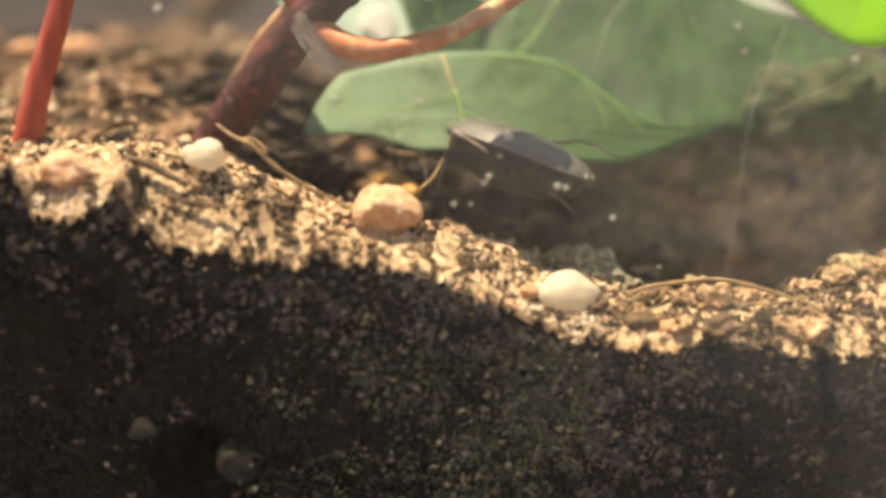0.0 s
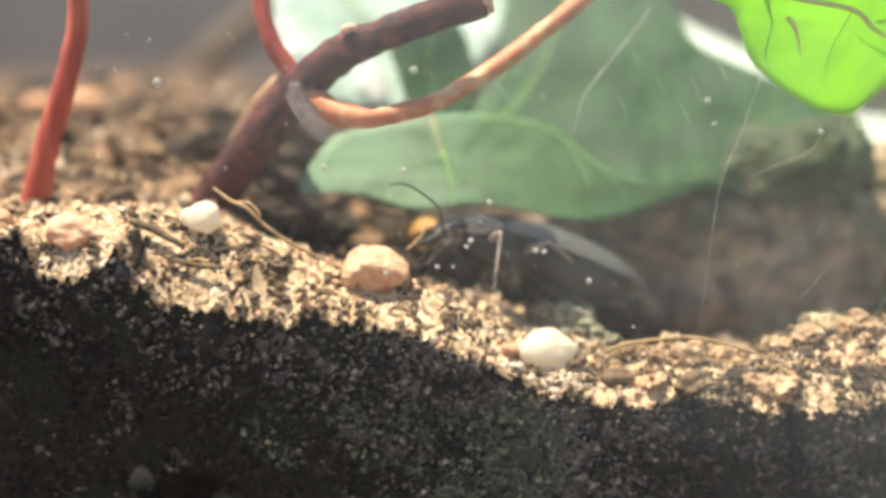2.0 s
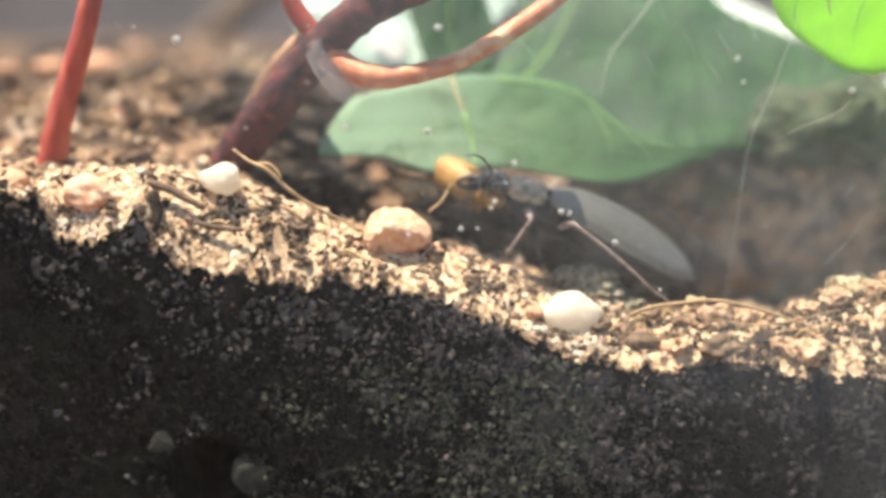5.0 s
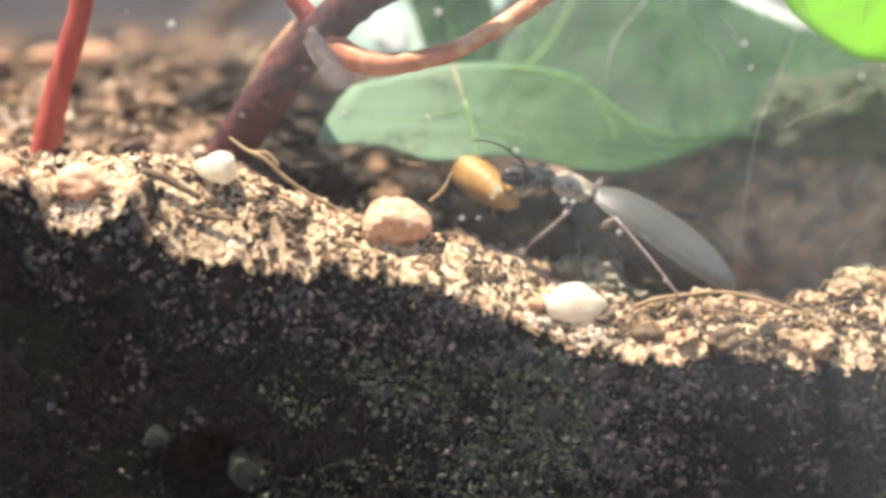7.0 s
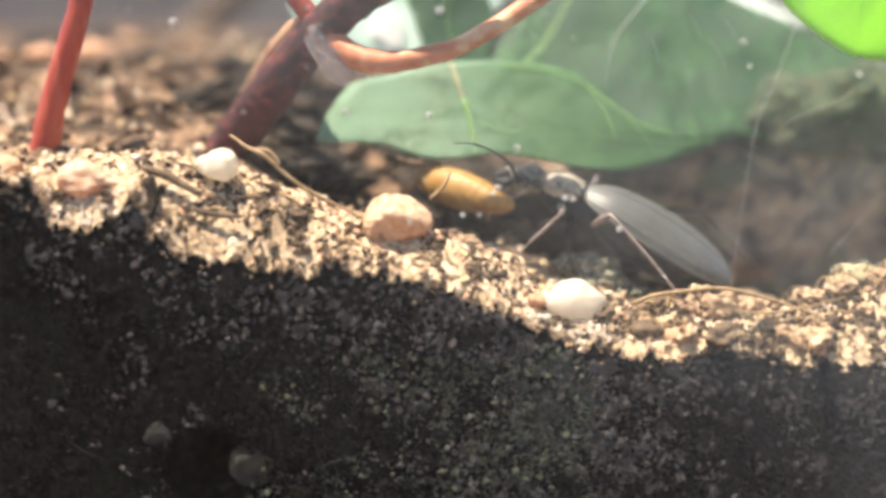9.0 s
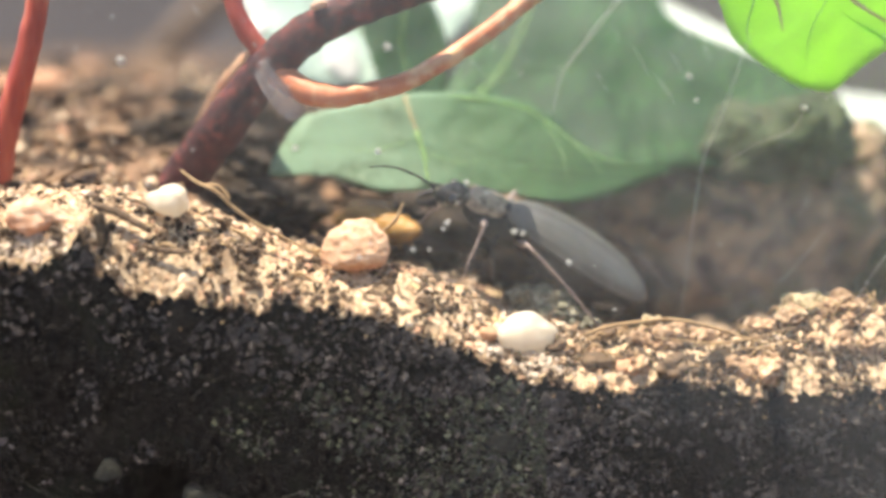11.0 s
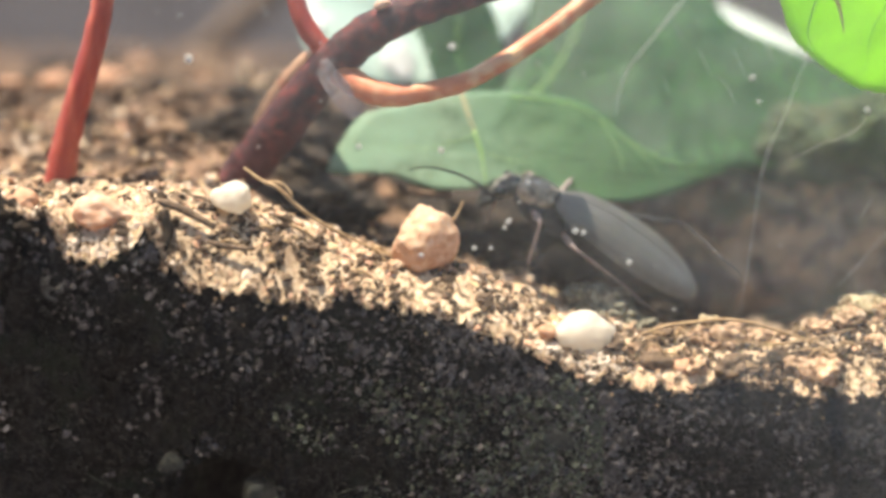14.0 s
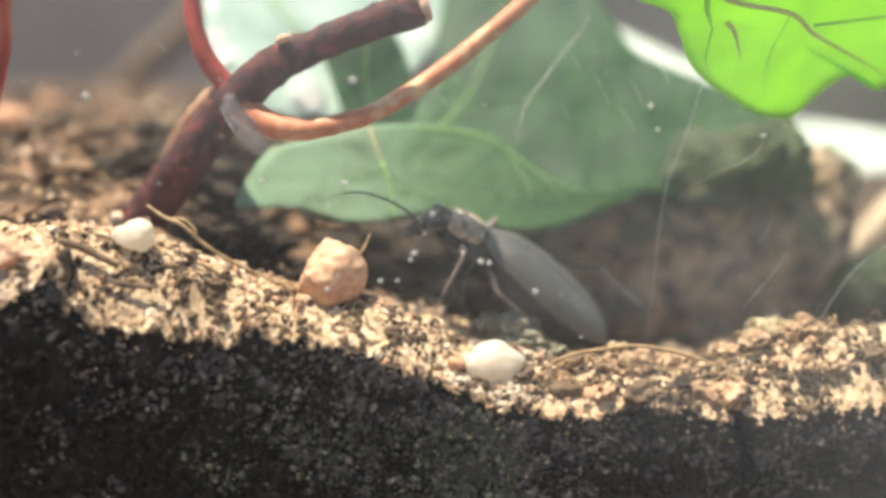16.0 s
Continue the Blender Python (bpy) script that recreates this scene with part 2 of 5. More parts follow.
MOSS_GRAINS = surface("greenish_grains", [(0.3, (0.045, 0.05, 0.036)), (0.7, (0.15, 0.158, 0.12))], grain=0.5, rough=0.95, bump=0.5, bump_grain=0.12, specular=0.12,
                      islands=[(0.0, (0.014, 0.017, 0.012)), (0.45, (0.046, 0.053, 0.035)), (0.8, (0.088, 0.098, 0.068)), (1.0, (0.19, 0.2, 0.15))])
CRUST_BED = surface("dry_crust", [(0.36, (0.07, 0.046, 0.029)), (0.43, (0.22, 0.145, 0.088)), (0.49, (0.54, 0.39, 0.25)), (0.75, (0.73, 0.565, 0.4))], grain=0.8, rough=0.92, bump=0.9, bump_grain=0.4,
                    spots=(0.24, 0.16, 0.1), spot_grain=6.0, spot_range=(0.56, 0.7))
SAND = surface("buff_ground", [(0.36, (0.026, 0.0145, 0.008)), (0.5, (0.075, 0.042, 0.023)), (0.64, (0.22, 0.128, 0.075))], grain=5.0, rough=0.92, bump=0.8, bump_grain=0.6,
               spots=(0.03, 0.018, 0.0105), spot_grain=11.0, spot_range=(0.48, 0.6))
STONE_TAN = surface("tan_gravel", [(0.32, (0.62, 0.35, 0.215)), (0.52, (0.78, 0.52, 0.34)), (0.7, (0.85, 0.66, 0.5))], grain=0.9, rough=0.85, bump=0.9, bump_grain=0.25, translucent=0.3)
STONE_WHITE = surface("white_perlite", [(0.3, (0.78, 0.69, 0.56)), (0.7, (0.9, 0.84, 0.74))], grain=0.5, rough=0.8, bump=0.6, bump_grain=0.2, translucent=0.5)
STONE_PINK = surface("pinkish_stone", [(0.3, (0.6, 0.29, 0.16)), (0.7, (0.8, 0.5, 0.32))], grain=0.6, rough=0.85, bump=0.7, bump_grain=0.3, piece=0.2, translucent=0.25)
STONE_SALMON = surface("salmon_stone", [(0.32, (0.68, 0.37, 0.23)), (0.5, (0.8, 0.5, 0.33)), (0.68, (0.87, 0.68, 0.52))], grain=0.9, rough=0.85, bump=0.8, bump_grain=0.3, translucent=0.3)
PALE_CRUMB = surface("pale_crumbs", [(0.3, (0.6, 0.48, 0.36)), (0.7, (0.84, 0.74, 0.62))], grain=0.4, rough=0.9, bump=0.5, bump_grain=0.15, translucent=0.3,
                     islands=[(0.0, (0.4, 0.28, 0.18)), (0.3, (0.7, 0.56, 0.43)), (0.8, (0.84, 0.74, 0.62)), (1.0, (0.72, 0.46, 0.34))])
GREY_STONE = surface("greyish_flake", [(0.35, (0.03, 0.028, 0.025)), (0.65, (0.12, 0.11, 0.098))], grain=0.7, rough=0.9, bump=0.7, bump_grain=0.3, specular=0.15)
LICHEN = surface("grey_green_moss", [(0.35, (0.08, 0.075, 0.052)), (0.5, (0.2, 0.185, 0.13)), (0.66, (0.4, 0.37, 0.28))], grain=0.6, rough=0.95, bump=1.0, bump_grain=0.4, piece=0.2)
OLIVE_CLUMP = surface("olive_grain_clump", [(0.35, (0.14, 0.1, 0.05)), (0.5, (0.4, 0.31, 0.18)), (0.66, (0.62, 0.52, 0.36))], grain=0.7, rough=0.95, bump=1.0, bump_grain=0.4, piece=0.2)
STONE_FLAKE = surface("grey_flake", [(0.35, (0.01, 0.011, 0.009)), (0.65, (0.035, 0.036, 0.028))], grain=1.0, rough=0.8, bump=0.7, bump_grain=0.4)
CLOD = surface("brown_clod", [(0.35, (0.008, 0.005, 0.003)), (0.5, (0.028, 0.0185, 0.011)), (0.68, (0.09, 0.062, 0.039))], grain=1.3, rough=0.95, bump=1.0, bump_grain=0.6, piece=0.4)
CRUMB = surface("brown_crumb", [(0.3, (0.04, 0.025, 0.015)), (0.7, (0.14, 0.092, 0.057))], grain=0.5, rough=0.95, bump=0.6, bump_grain=0.2,
                islands=[(0.0, (0.016, 0.01, 0.006)), (0.5, (0.06, 0.038, 0.023)), (1.0, (0.2, 0.13, 0.08))])
STEM_RED = surface("red_stem_skin", [(0.34, (0.29, 0.038, 0.024)), (0.5, (0.41, 0.068, 0.04)), (0.66, (0.5, 0.13, 0.07))], grain=1.2, rough=0.5, bump=0.3, bump_grain=0.4, stretch=(1, 1, 0.2),
                   spots=(0.25, 0.03, 0.022), spot_grain=6.0, spot_range=(0.45, 0.7))
STEM_ORANGE = surface("orange_stem_skin", [(0.3, (0.46, 0.13, 0.06)), (0.7, (0.62, 0.24, 0.12))], grain=1.6, rough=0.5, bump=0.3, bump_grain=0.4, spots=(0.68, 0.4, 0.22), spot_grain=3.0)
STEM_WOOD = surface("dark_woody_stem", [(0.34, (0.012, 0.004, 0.005)), (0.5, (0.048, 0.0098, 0.0105)), (0.68, (0.2, 0.042, 0.034))], grain=1.2, rough=0.75, bump=0.9, bump_grain=0.5,
                    spots=(0.075, 0.016, 0.017), spot_grain=8.0, spot_range=(0.45, 0.7))
SCALE_SKIN = surface("papery_bud_scale", [(0.3, (0.3, 0.25, 0.25)), (0.7, (0.5, 0.44, 0.43))], grain=0.9, rough=0.4, bump=0.3, bump_grain=0.3)
SCALE_SKIN.node_tree.nodes["Principled BSDF"].inputs["Alpha"].default_value = 0.26
STEM_TAN = surface("tan_stalk_skin", [(0.3, (0.36, 0.19, 0.105)), (0.7, (0.5, 0.31, 0.19))], grain=1.6, rough=0.6, bump=0.3, bump_grain=0.4, spots=(0.4, 0.15, 0.08), spot_grain=4.0)
CUT_WOOD = surface("cut_stem_end", [(0.3, (0.5, 0.3, 0.2)), (0.7, (0.68, 0.46, 0.34))], grain=0.5, rough=0.8, bump=0.4, bump_grain=0.2)
# the blade's sunlit, hazy left end is painted paler than the rest
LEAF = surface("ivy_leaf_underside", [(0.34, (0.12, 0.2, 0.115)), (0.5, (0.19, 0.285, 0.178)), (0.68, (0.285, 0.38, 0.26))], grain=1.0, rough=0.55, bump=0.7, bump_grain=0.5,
               spots=(0.2, 0.335, 0.215), spot_grain=8.0, spot_range=(0.42, 0.66), translucent=0.3, through_colour=(0.36, 0.5, 0.36), shade_sweep=((0.27, 0.46, 0.22), 16, 42))
LEAF_DARK = surface("ivy_leaf_upper", [(0.36, (0.008, 0.04, 0.01)), (0.5, (0.023, 0.09, 0.023)), (0.64, (0.058, 0.162, 0.05))], grain=1.2, rough=0.5, bump=0.9, bump_grain=0.6, spots=(0.022, 0.07, 0.025), spot_grain=7.0, spot_range=(0.44, 0.58),
                    translucent=0.3, through_colour=(0.05, 0.195, 0.038))
MOSSY = surface("olive_mossy_bark", [(0.36, (0.016, 0.026, 0.013)), (0.5, (0.038, 0.056, 0.028)), (0.64, (0.078, 0.09, 0.048))], grain=2.0, rough=0.95, bump=1.0, bump_grain=0.8,
                spots=(0.055, 0.055, 0.032), spot_grain=5.0, spot_range=(0.52, 0.62))
LITTER = surface("dry_litter_chips", [(0.3, (0.085, 0.047, 0.025)), (0.6, (0.26, 0.15, 0.082)), (0.8, (0.48, 0.315, 0.19))], grain=1.2, rough=0.9, bump=0.5, bump_grain=0.3,
                 islands=[(0.0, (0.022, 0.013, 0.008)), (0.48, (0.05, 0.03, 0.018)), (0.68, (0.12, 0.07, 0.04)), (0.86, (0.28, 0.175, 0.1)), (0.97, (0.48, 0.345, 0.22)), (1.0, (0.56, 0.25, 0.155))])
SHREDS = surface("bark_shreds", [(0.3, (0.16, 0.105, 0.065)), (0.7, (0.42, 0.3, 0.2))], grain=1.0, rough=0.9, bump=0.5, bump_grain=0.3,
                 islands=[(0.0, (0.1, 0.066, 0.042)), (0.5, (0.27, 0.185, 0.12)), (0.9, (0.5, 0.37, 0.25)), (1.0, (0.66, 0.53, 0.39))])
LEAF_LIME = surface("young_lime_leaf", [(0.3, (0.24, 0.5, 0.05)), (0.7, (0.36, 0.64, 0.09))], grain=4.0, rough=0.5, bump=0.2, bump_grain=0.6, translucent=0.82, through_colour=(0.64, 1.0, 0.2))
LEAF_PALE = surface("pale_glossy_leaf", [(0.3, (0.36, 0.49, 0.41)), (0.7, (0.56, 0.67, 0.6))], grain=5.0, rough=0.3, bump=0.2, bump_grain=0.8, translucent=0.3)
VEIN = surface("pale_leaf_vein", [(0.3, (0.34, 0.56, 0.2)), (0.7, (0.46, 0.66, 0.32))], grain=1.0, rough=0.5, bump=0.2, bump_grain=0.3, translucent=0.6, through_colour=(0.75, 0.95, 0.5))
VEIN_DIM = surface("dull_leaf_vein", [(0.3, (0.13, 0.26, 0.12)), (0.7, (0.2, 0.36, 0.18))], grain=1.0, rough=0.5, bump=0.2, bump_grain=0.3, translucent=0.4, through_colour=(0.3, 0.52, 0.26))
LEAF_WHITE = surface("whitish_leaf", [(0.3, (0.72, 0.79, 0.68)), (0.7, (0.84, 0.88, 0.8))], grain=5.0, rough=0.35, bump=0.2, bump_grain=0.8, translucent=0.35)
VEIN_RED = surface("reddish_leaf_vein", [(0.3, (0.5, 0.34, 0.2)), (0.7, (0.56, 0.5, 0.26))], grain=1.0, rough=0.5, bump=0.2, bump_grain=0.3)
FIBRE = surface("dry_root_fibre", [(0.3, (0.22, 0.125, 0.058)), (0.7, (0.44, 0.3, 0.16))], grain=0.8, rough=0.75, bump=0.3, bump_grain=0.2)
TWIG = surface("dead_twig", [(0.3, (0.05, 0.03, 0.018)), (0.7, (0.2, 0.13, 0.08))], grain=0.6, rough=0.85, bump=0.6, bump_grain=0.3)
BARK = surface("mossy_bark", [(0.38, (0.06, 0.046, 0.042)), (0.46, (0.22, 0.16, 0.12)), (0.55, (0.37, 0.255, 0.165)), (0.68, (0.5, 0.36, 0.24))], grain=3.2, rough=0.9, bump=1.0, bump_grain=1.3,
               spots=(0.1, 0.1, 0.056), spot_grain=9.0, spot_range=(0.5, 0.62))
PALE_WOOD = surface("pale_stripped_wood", [(0.3, (0.4, 0.3, 0.19)), (0.7, (0.66, 0.54, 0.4))], grain=1.5, rough=0.8, bump=0.4, bump_grain=0.5)
UNSEEN_WALL = surface("unseen_wall_bluish", [(0.3, (0.27, 0.285, 0.31)), (0.7, (0.33, 0.345, 0.37))], grain=60.0, rough=0.8, bump=0.2, bump_grain=4.0)
GREY_WALL = surface("grey_wall_paint", [(0.3, (0.12, 0.094, 0.078)), (0.7, (0.195, 0.157, 0.132))], grain=60.0, rough=0.8, bump=0.2, bump_grain=4.0)
TABLE = surface("dark_table_wood", [(0.3, (0.06, 0.04, 0.03)), (0.7, (0.14, 0.1, 0.07))], grain=20.0, rough=0.6, bump=0.2, bump_grain=3.0, stretch=(0.1, 1, 1))
GLASS = glass_material("tank_glass")
FILM = film_material("dusty_film", 0.165)
SPECK = surface("droplet_and_glint_white", [(0.3, (0.7, 0.7, 0.66)), (0.7, (0.82, 0.82, 0.8))], grain=0.2, rough=0.5, bump=0.2, bump_grain=0.1, translucent=0.5)
SCRATCH = surface("silk_hair", [(0.3, (0.6, 0.62, 0.58)), (0.7, (0.76, 0.78, 0.75))], grain=1.0, rough=0.4, bump=0.0, translucent=0.4)
ELYTRA = surface("beetle_wing_case", [(0.3, (0.043, 0.041, 0.037)), (0.7, (0.085, 0.082, 0.073))], grain=0.7, rough=0.48, bump=0.3, bump_grain=0.16, specular=0.8,
                 spots=(0.085, 0.08, 0.068), spot_grain=3.0, spot_range=(0.5, 0.75))
CLUMP = surface("orange_brown_clump", [(0.35, (0.16, 0.09, 0.05)), (0.5, (0.48, 0.3, 0.18)), (0.68, (0.74, 0.56, 0.4))], grain=0.9, rough=0.95, bump=1.0, bump_grain=0.5, piece=0.35)
SHELL = surface("beetle_shell", [(0.3, (0.01, 0.011, 0.012)), (0.7, (0.03, 0.032, 0.034))], grain=0.6, rough=0.58, bump=0.5, bump_grain=0.2, specular=0.3, spots=(0.09, 0.075, 0.055), spot_grain=1.2, spot_range=(0.6, 0.75))
DUSTED = surface("dusty_thorax", [(0.34, (0.07, 0.06, 0.048)), (0.5, (0.3, 0.245, 0.18)), (0.68, (0.55, 0.47, 0.36))], grain=1.1, rough=0.75, bump=0.6, bump_grain=0.25)
HEAD_SHELL = surface("soiled_head_shell", [(0.36, (0.012, 0.012, 0.012)), (0.5, (0.06, 0.056, 0.048)), (0.66, (0.3, 0.27, 0.22))], grain=0.8, rough=0.6, bump=0.6, bump_grain=0.25, specular=0.4)
LEG = surface("beetle_leg", [(0.3, (0.12, 0.085, 0.075)), (0.7, (0.34, 0.26, 0.23))], grain=0.6, rough=0.4, bump=0.3, bump_grain=0.15)
EYE = surface("beetle_eye", [(0.3, (0.008, 0.008, 0.01)), (0.7, (0.02, 0.02, 0.02))], grain=0.3, rough=0.12, bump=0.2, bump_grain=0.06, specular=0.8)
LARVA = surface("yellow_larva_skin", [(0.3, (0.33, 0.165, 0.04)), (0.7, (0.5, 0.29, 0.09))], grain=1.6, rough=0.45, bump=0.25, bump_grain=0.3, translucent=0.15)
LARVA_RING = surface("brown_larva_band", [(0.3, (0.3, 0.15, 0.036)), (0.7, (0.46, 0.26, 0.08))], grain=0.6, rough=0.45, bump=0.25, bump_grain=0.2)


# ---- the setting ----
def slab(name, lo, hi, material, label="", category="", kind="structure"):
    bm = bmesh.new()
    bmesh.ops.create_cube(bm, size=1)
    for v in bm.verts:
        v.co = Vector([l + (h - l) * (c + 0.5) for l, h, c in zip(lo, hi, v.co)])
    bmesh.ops.bevel(bm, geom=bm.edges, offset=0.4, segments=2, affect="EDGES")
    return tagged(part(name, bm, material, smooth=False), label, category, "", kind)


slab("table", (-900, -700, -40), (900, 900, -6), TABLE, "dark wooden table top under the glass tank", "table")
slab("wall_back", (-900, 560, -6), (900, 600, 900), GREY_WALL, "plain grey painted wall behind the tank", "wall")
# added out of view: cuts off low sky and throws cool light on the soil
slab("unseen_wall", (-900, -760, -6), (900, -720, 420), UNSEEN_WALL, "unseen low bluish-grey wall, added to block and bounce light before the tank", "wall")

# heights of the soil, by x: at the glass, on the crest 7 mm in, in the hollow 14 mm in, and far behind
AT_GLASS = [(-130, 58), (-42, 57.1), (-39, 54.2), (-37.7, 51.8), (-32.2, 51.7), (-31.0, 53.2), (-30.0, 54.9), (-29.0, 54.0), (-28.2, 50.0), (-26, 48.8), (-21, 47.1), (-10, 47.2), (-4.5, 46.8),
            (1, 45.3), (4.7, 43.8), (9.2, 40.8), (14.7, 39.1), (23, 38.6), (28.6, 39.6), (34, 37.6), (44, 37.2), (60, 39), (130, 40)]
ON_CREST = [(-130, 60), (-44, 57.6), (-38.8, 57.3), (-30, 57.8), (-23, 56.4), (-16, 54.4), (-10.5, 52.2), (-4.8, 50.2), (1, 49.6), (6.7, 47.4),
            (9.6, 45.0), (15.4, 43.6), (21, 42.4), (26, 42.8), (31, 42.0), (36, 42.6), (40, 44.6), (45, 45.6), (60, 46.4), (130, 47)]
HOLLOW = [(-130, 58), (-30, 57.2), (-22, 56.5), (-15, 52.8), (-5, 49.4), (8, 46.0), (20, 40.6), (30, 37), (38, 37.4), (45, 39), (130, 42)]
FAR = [(-130, 65.5), (-28, 65.5), (-15, 61), (0, 54.5), (20, 42), (40, 39), (130, 42)]


def soil_height(x, y):
    a, b, c, d = (lerp_table(k, x) for k in (AT_GLASS, ON_CREST, HOLLOW, FAR))
    if y < 7:
        t = max(y, 0) / 7
        z = a + (b - a) * (1 - (1 - t) ** 1.8)
    elif y < 14:
        t = (y - 7) / 7
        z = b + (c - b) * t * t * (3 - 2 * t)
    elif y < 45:
        t = (y - 14) / 31
        z = c + (d - c) * t * t * (3 - 2 * t)
    else:
        z = d + 3.0 * noise.noise(Vector((x / 30, y / 30, 0.3)))
    if y > 14:
        z += min(1, (y - 14) / 10) * (1.7 * noise.noise(Vector((x / 6.5, y / 5.0, 31))) + 0.8 * noise.noise(Vector((x / 2.6, y / 2.6, 33))))
    rough = 1.0 if y > 1 else 0.4
    jag = 1.1 * noise.noise(Vector((x / 0.8, 0, 4))) + 1.3 * noise.noise(Vector((x / 2.4, 0, 14))) + 1.2 * noise.noise(Vector((x / 6, 0, 24))) if y < 1.2 else 0.0
    return z + rough * (0.7 * noise.noise(Vector((x / 3.1, y / 3.1, 5))) + 0.35 * noise.noise(Vector((x / 1.1, y / 1.1, 9)))) + jag


def steps(*runs):
    out = []
    for a, b, s in runs:
        out += list(np.arange(a, b, s))
    return out


def build_soil():
    xs = steps((-130, -52, 4), (-52, 62, 0.4), (62, 131, 4))
    ys = steps((0.55, 11, 0.4), (11, 20, 0.8), (20, 60, 1.2), (60, 151, 4))
    verts, faces = [], []
    # face against the glass: each column runs from the bottom up to the soil line
    nz = 56
    for x in xs:
        top = soil_height(x, 0.55)
        for k in range(nz):
            f = k / (nz - 1)
            z = top * f if f < 0.2 else top * 0.2 + (top - top * 0.2) * (f - 0.2) / 0.8
            dent = max(0.0, 0.6 * noise.noise(Vector((x / 2.2, z / 2.2, 3))) + 0.4 * noise.noise(Vector((x / 0.9, z / 0.9, 7))) + 0.1)
            hole = math.exp(-(((x + 23.5) / 4.2) ** 2 + ((z - 27.5) / 4.5) ** 2) ** 2) * 11
            verts.append((x, 0.55 + (0 if k == nz - 1 else dent + hole), z))
    for i in range(len(xs) - 1):
        for k in range(nz - 1):
            a = i * nz + k
            faces.append((a, a + nz, a + nz + 1, a + 1))
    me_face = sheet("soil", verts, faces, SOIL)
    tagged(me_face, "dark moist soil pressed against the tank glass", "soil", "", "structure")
    verts, faces = [], []
    for y in ys:
        for x in xs:
            verts.append((x, y, soil_height(x, y)))
    n = len(xs)
    rows = {True: [], False: []}
    for j in range(len(ys) - 1):
        for i in range(n - 1):
            a = j * n + i
            rows[ys[j] < 10.5].append((a, a + 1, a + n + 1, a + n))
    near = sum(y < 10.5 for y in ys)
    crust = sheet("crust", verts[:(near + 1) * n], rows[True], CRUST_BED)
    tagged(crust, "pale dry crust of soil along the glass", "ground", "", "structure")
    first = near * n
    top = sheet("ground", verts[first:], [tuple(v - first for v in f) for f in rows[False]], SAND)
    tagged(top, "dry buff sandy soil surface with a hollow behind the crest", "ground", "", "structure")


build_soil()

# grains
ICO = bmesh.new()
bmesh.ops.create_icosphere(ICO, subdivisions=1, radius=1.0)
ICO_V = np.array([v.co[:] for v in ICO.verts])
ICO_F = np.array([[v.index for v in f.verts] for f in ICO.faces])
ICO.free()


def grains(name, places, sizes, material, label, rng, squash=0.7):
    n = len(places)
    jag = 1 + 0.8 * (rng.random((n, len(ICO_V), 1)) - 0.5)
    scale = np.array(sizes)[:, None, None] * (0.65 + 0.7 * rng.random((n, 1, 3)))
    v = ICO_V[None] * jag * scale
    a = rng.random(n) * 6.283
    c, s = np.cos(a)[:, None], np.sin(a)[:, None]
    x, z = v[..., 0] * c - v[..., 2] * s, v[..., 0] * s + v[..., 2] * c
    b = rng.random(n) * 6.283
    c, s = np.cos(b)[:, None], np.sin(b)[:, None]
    x, y = x * c - v[..., 1] * s, x * s + v[..., 1] * c
    v = np.stack([x, y, z], -1) + np.array(places)[:, None]
    f = (ICO_F[None] + (np.arange(n) * len(ICO_V))[:, None, None]).reshape(-1, 3)
    ob = sheet(name, v.reshape(-1, 3).tolist(), f.tolist(), material, smooth=False)
    return tagged(ob, label, "soil grains", "", "stuff")


def chips(name, places, sizes, material, label, rng):
    """Flat, jagged bits of bark, leaf and wood lying every which way."""
    n = len(places)
    v = ICO_V[None] * (1 + 0.9 * (rng.random((n, len(ICO_V), 1)) - 0.5)) * np.array(sizes)[:, None, None]
    v = v * np.stack([0.7 + 1.3 * rng.random(n), 0.5 + 0.6 * rng.random(n), 0.12 + 0.25 * rng.random(n)], -1)[:, None]
    for i, j, spread in ((0, 2, 0.6), (1, 2, 0.6), (0, 1, 3.14)):
        a = rng.uniform(-spread, spread, n)
        c, s = np.cos(a)[:, None], np.sin(a)[:, None]
        p, q = v[..., i] * c - v[..., j] * s, v[..., i] * s + v[..., j] * c
        v = v.copy()
        v[..., i], v[..., j] = p, q
    v = v + np.array(places)[:, None]
    f = (ICO_F[None] + (np.arange(n) * len(ICO_V))[:, None, None]).reshape(-1, 3)
    return tagged(sheet(name, v.reshape(-1, 3).tolist(), f.tolist(), material, smooth=False), label, "plant litter", "", "stuff")


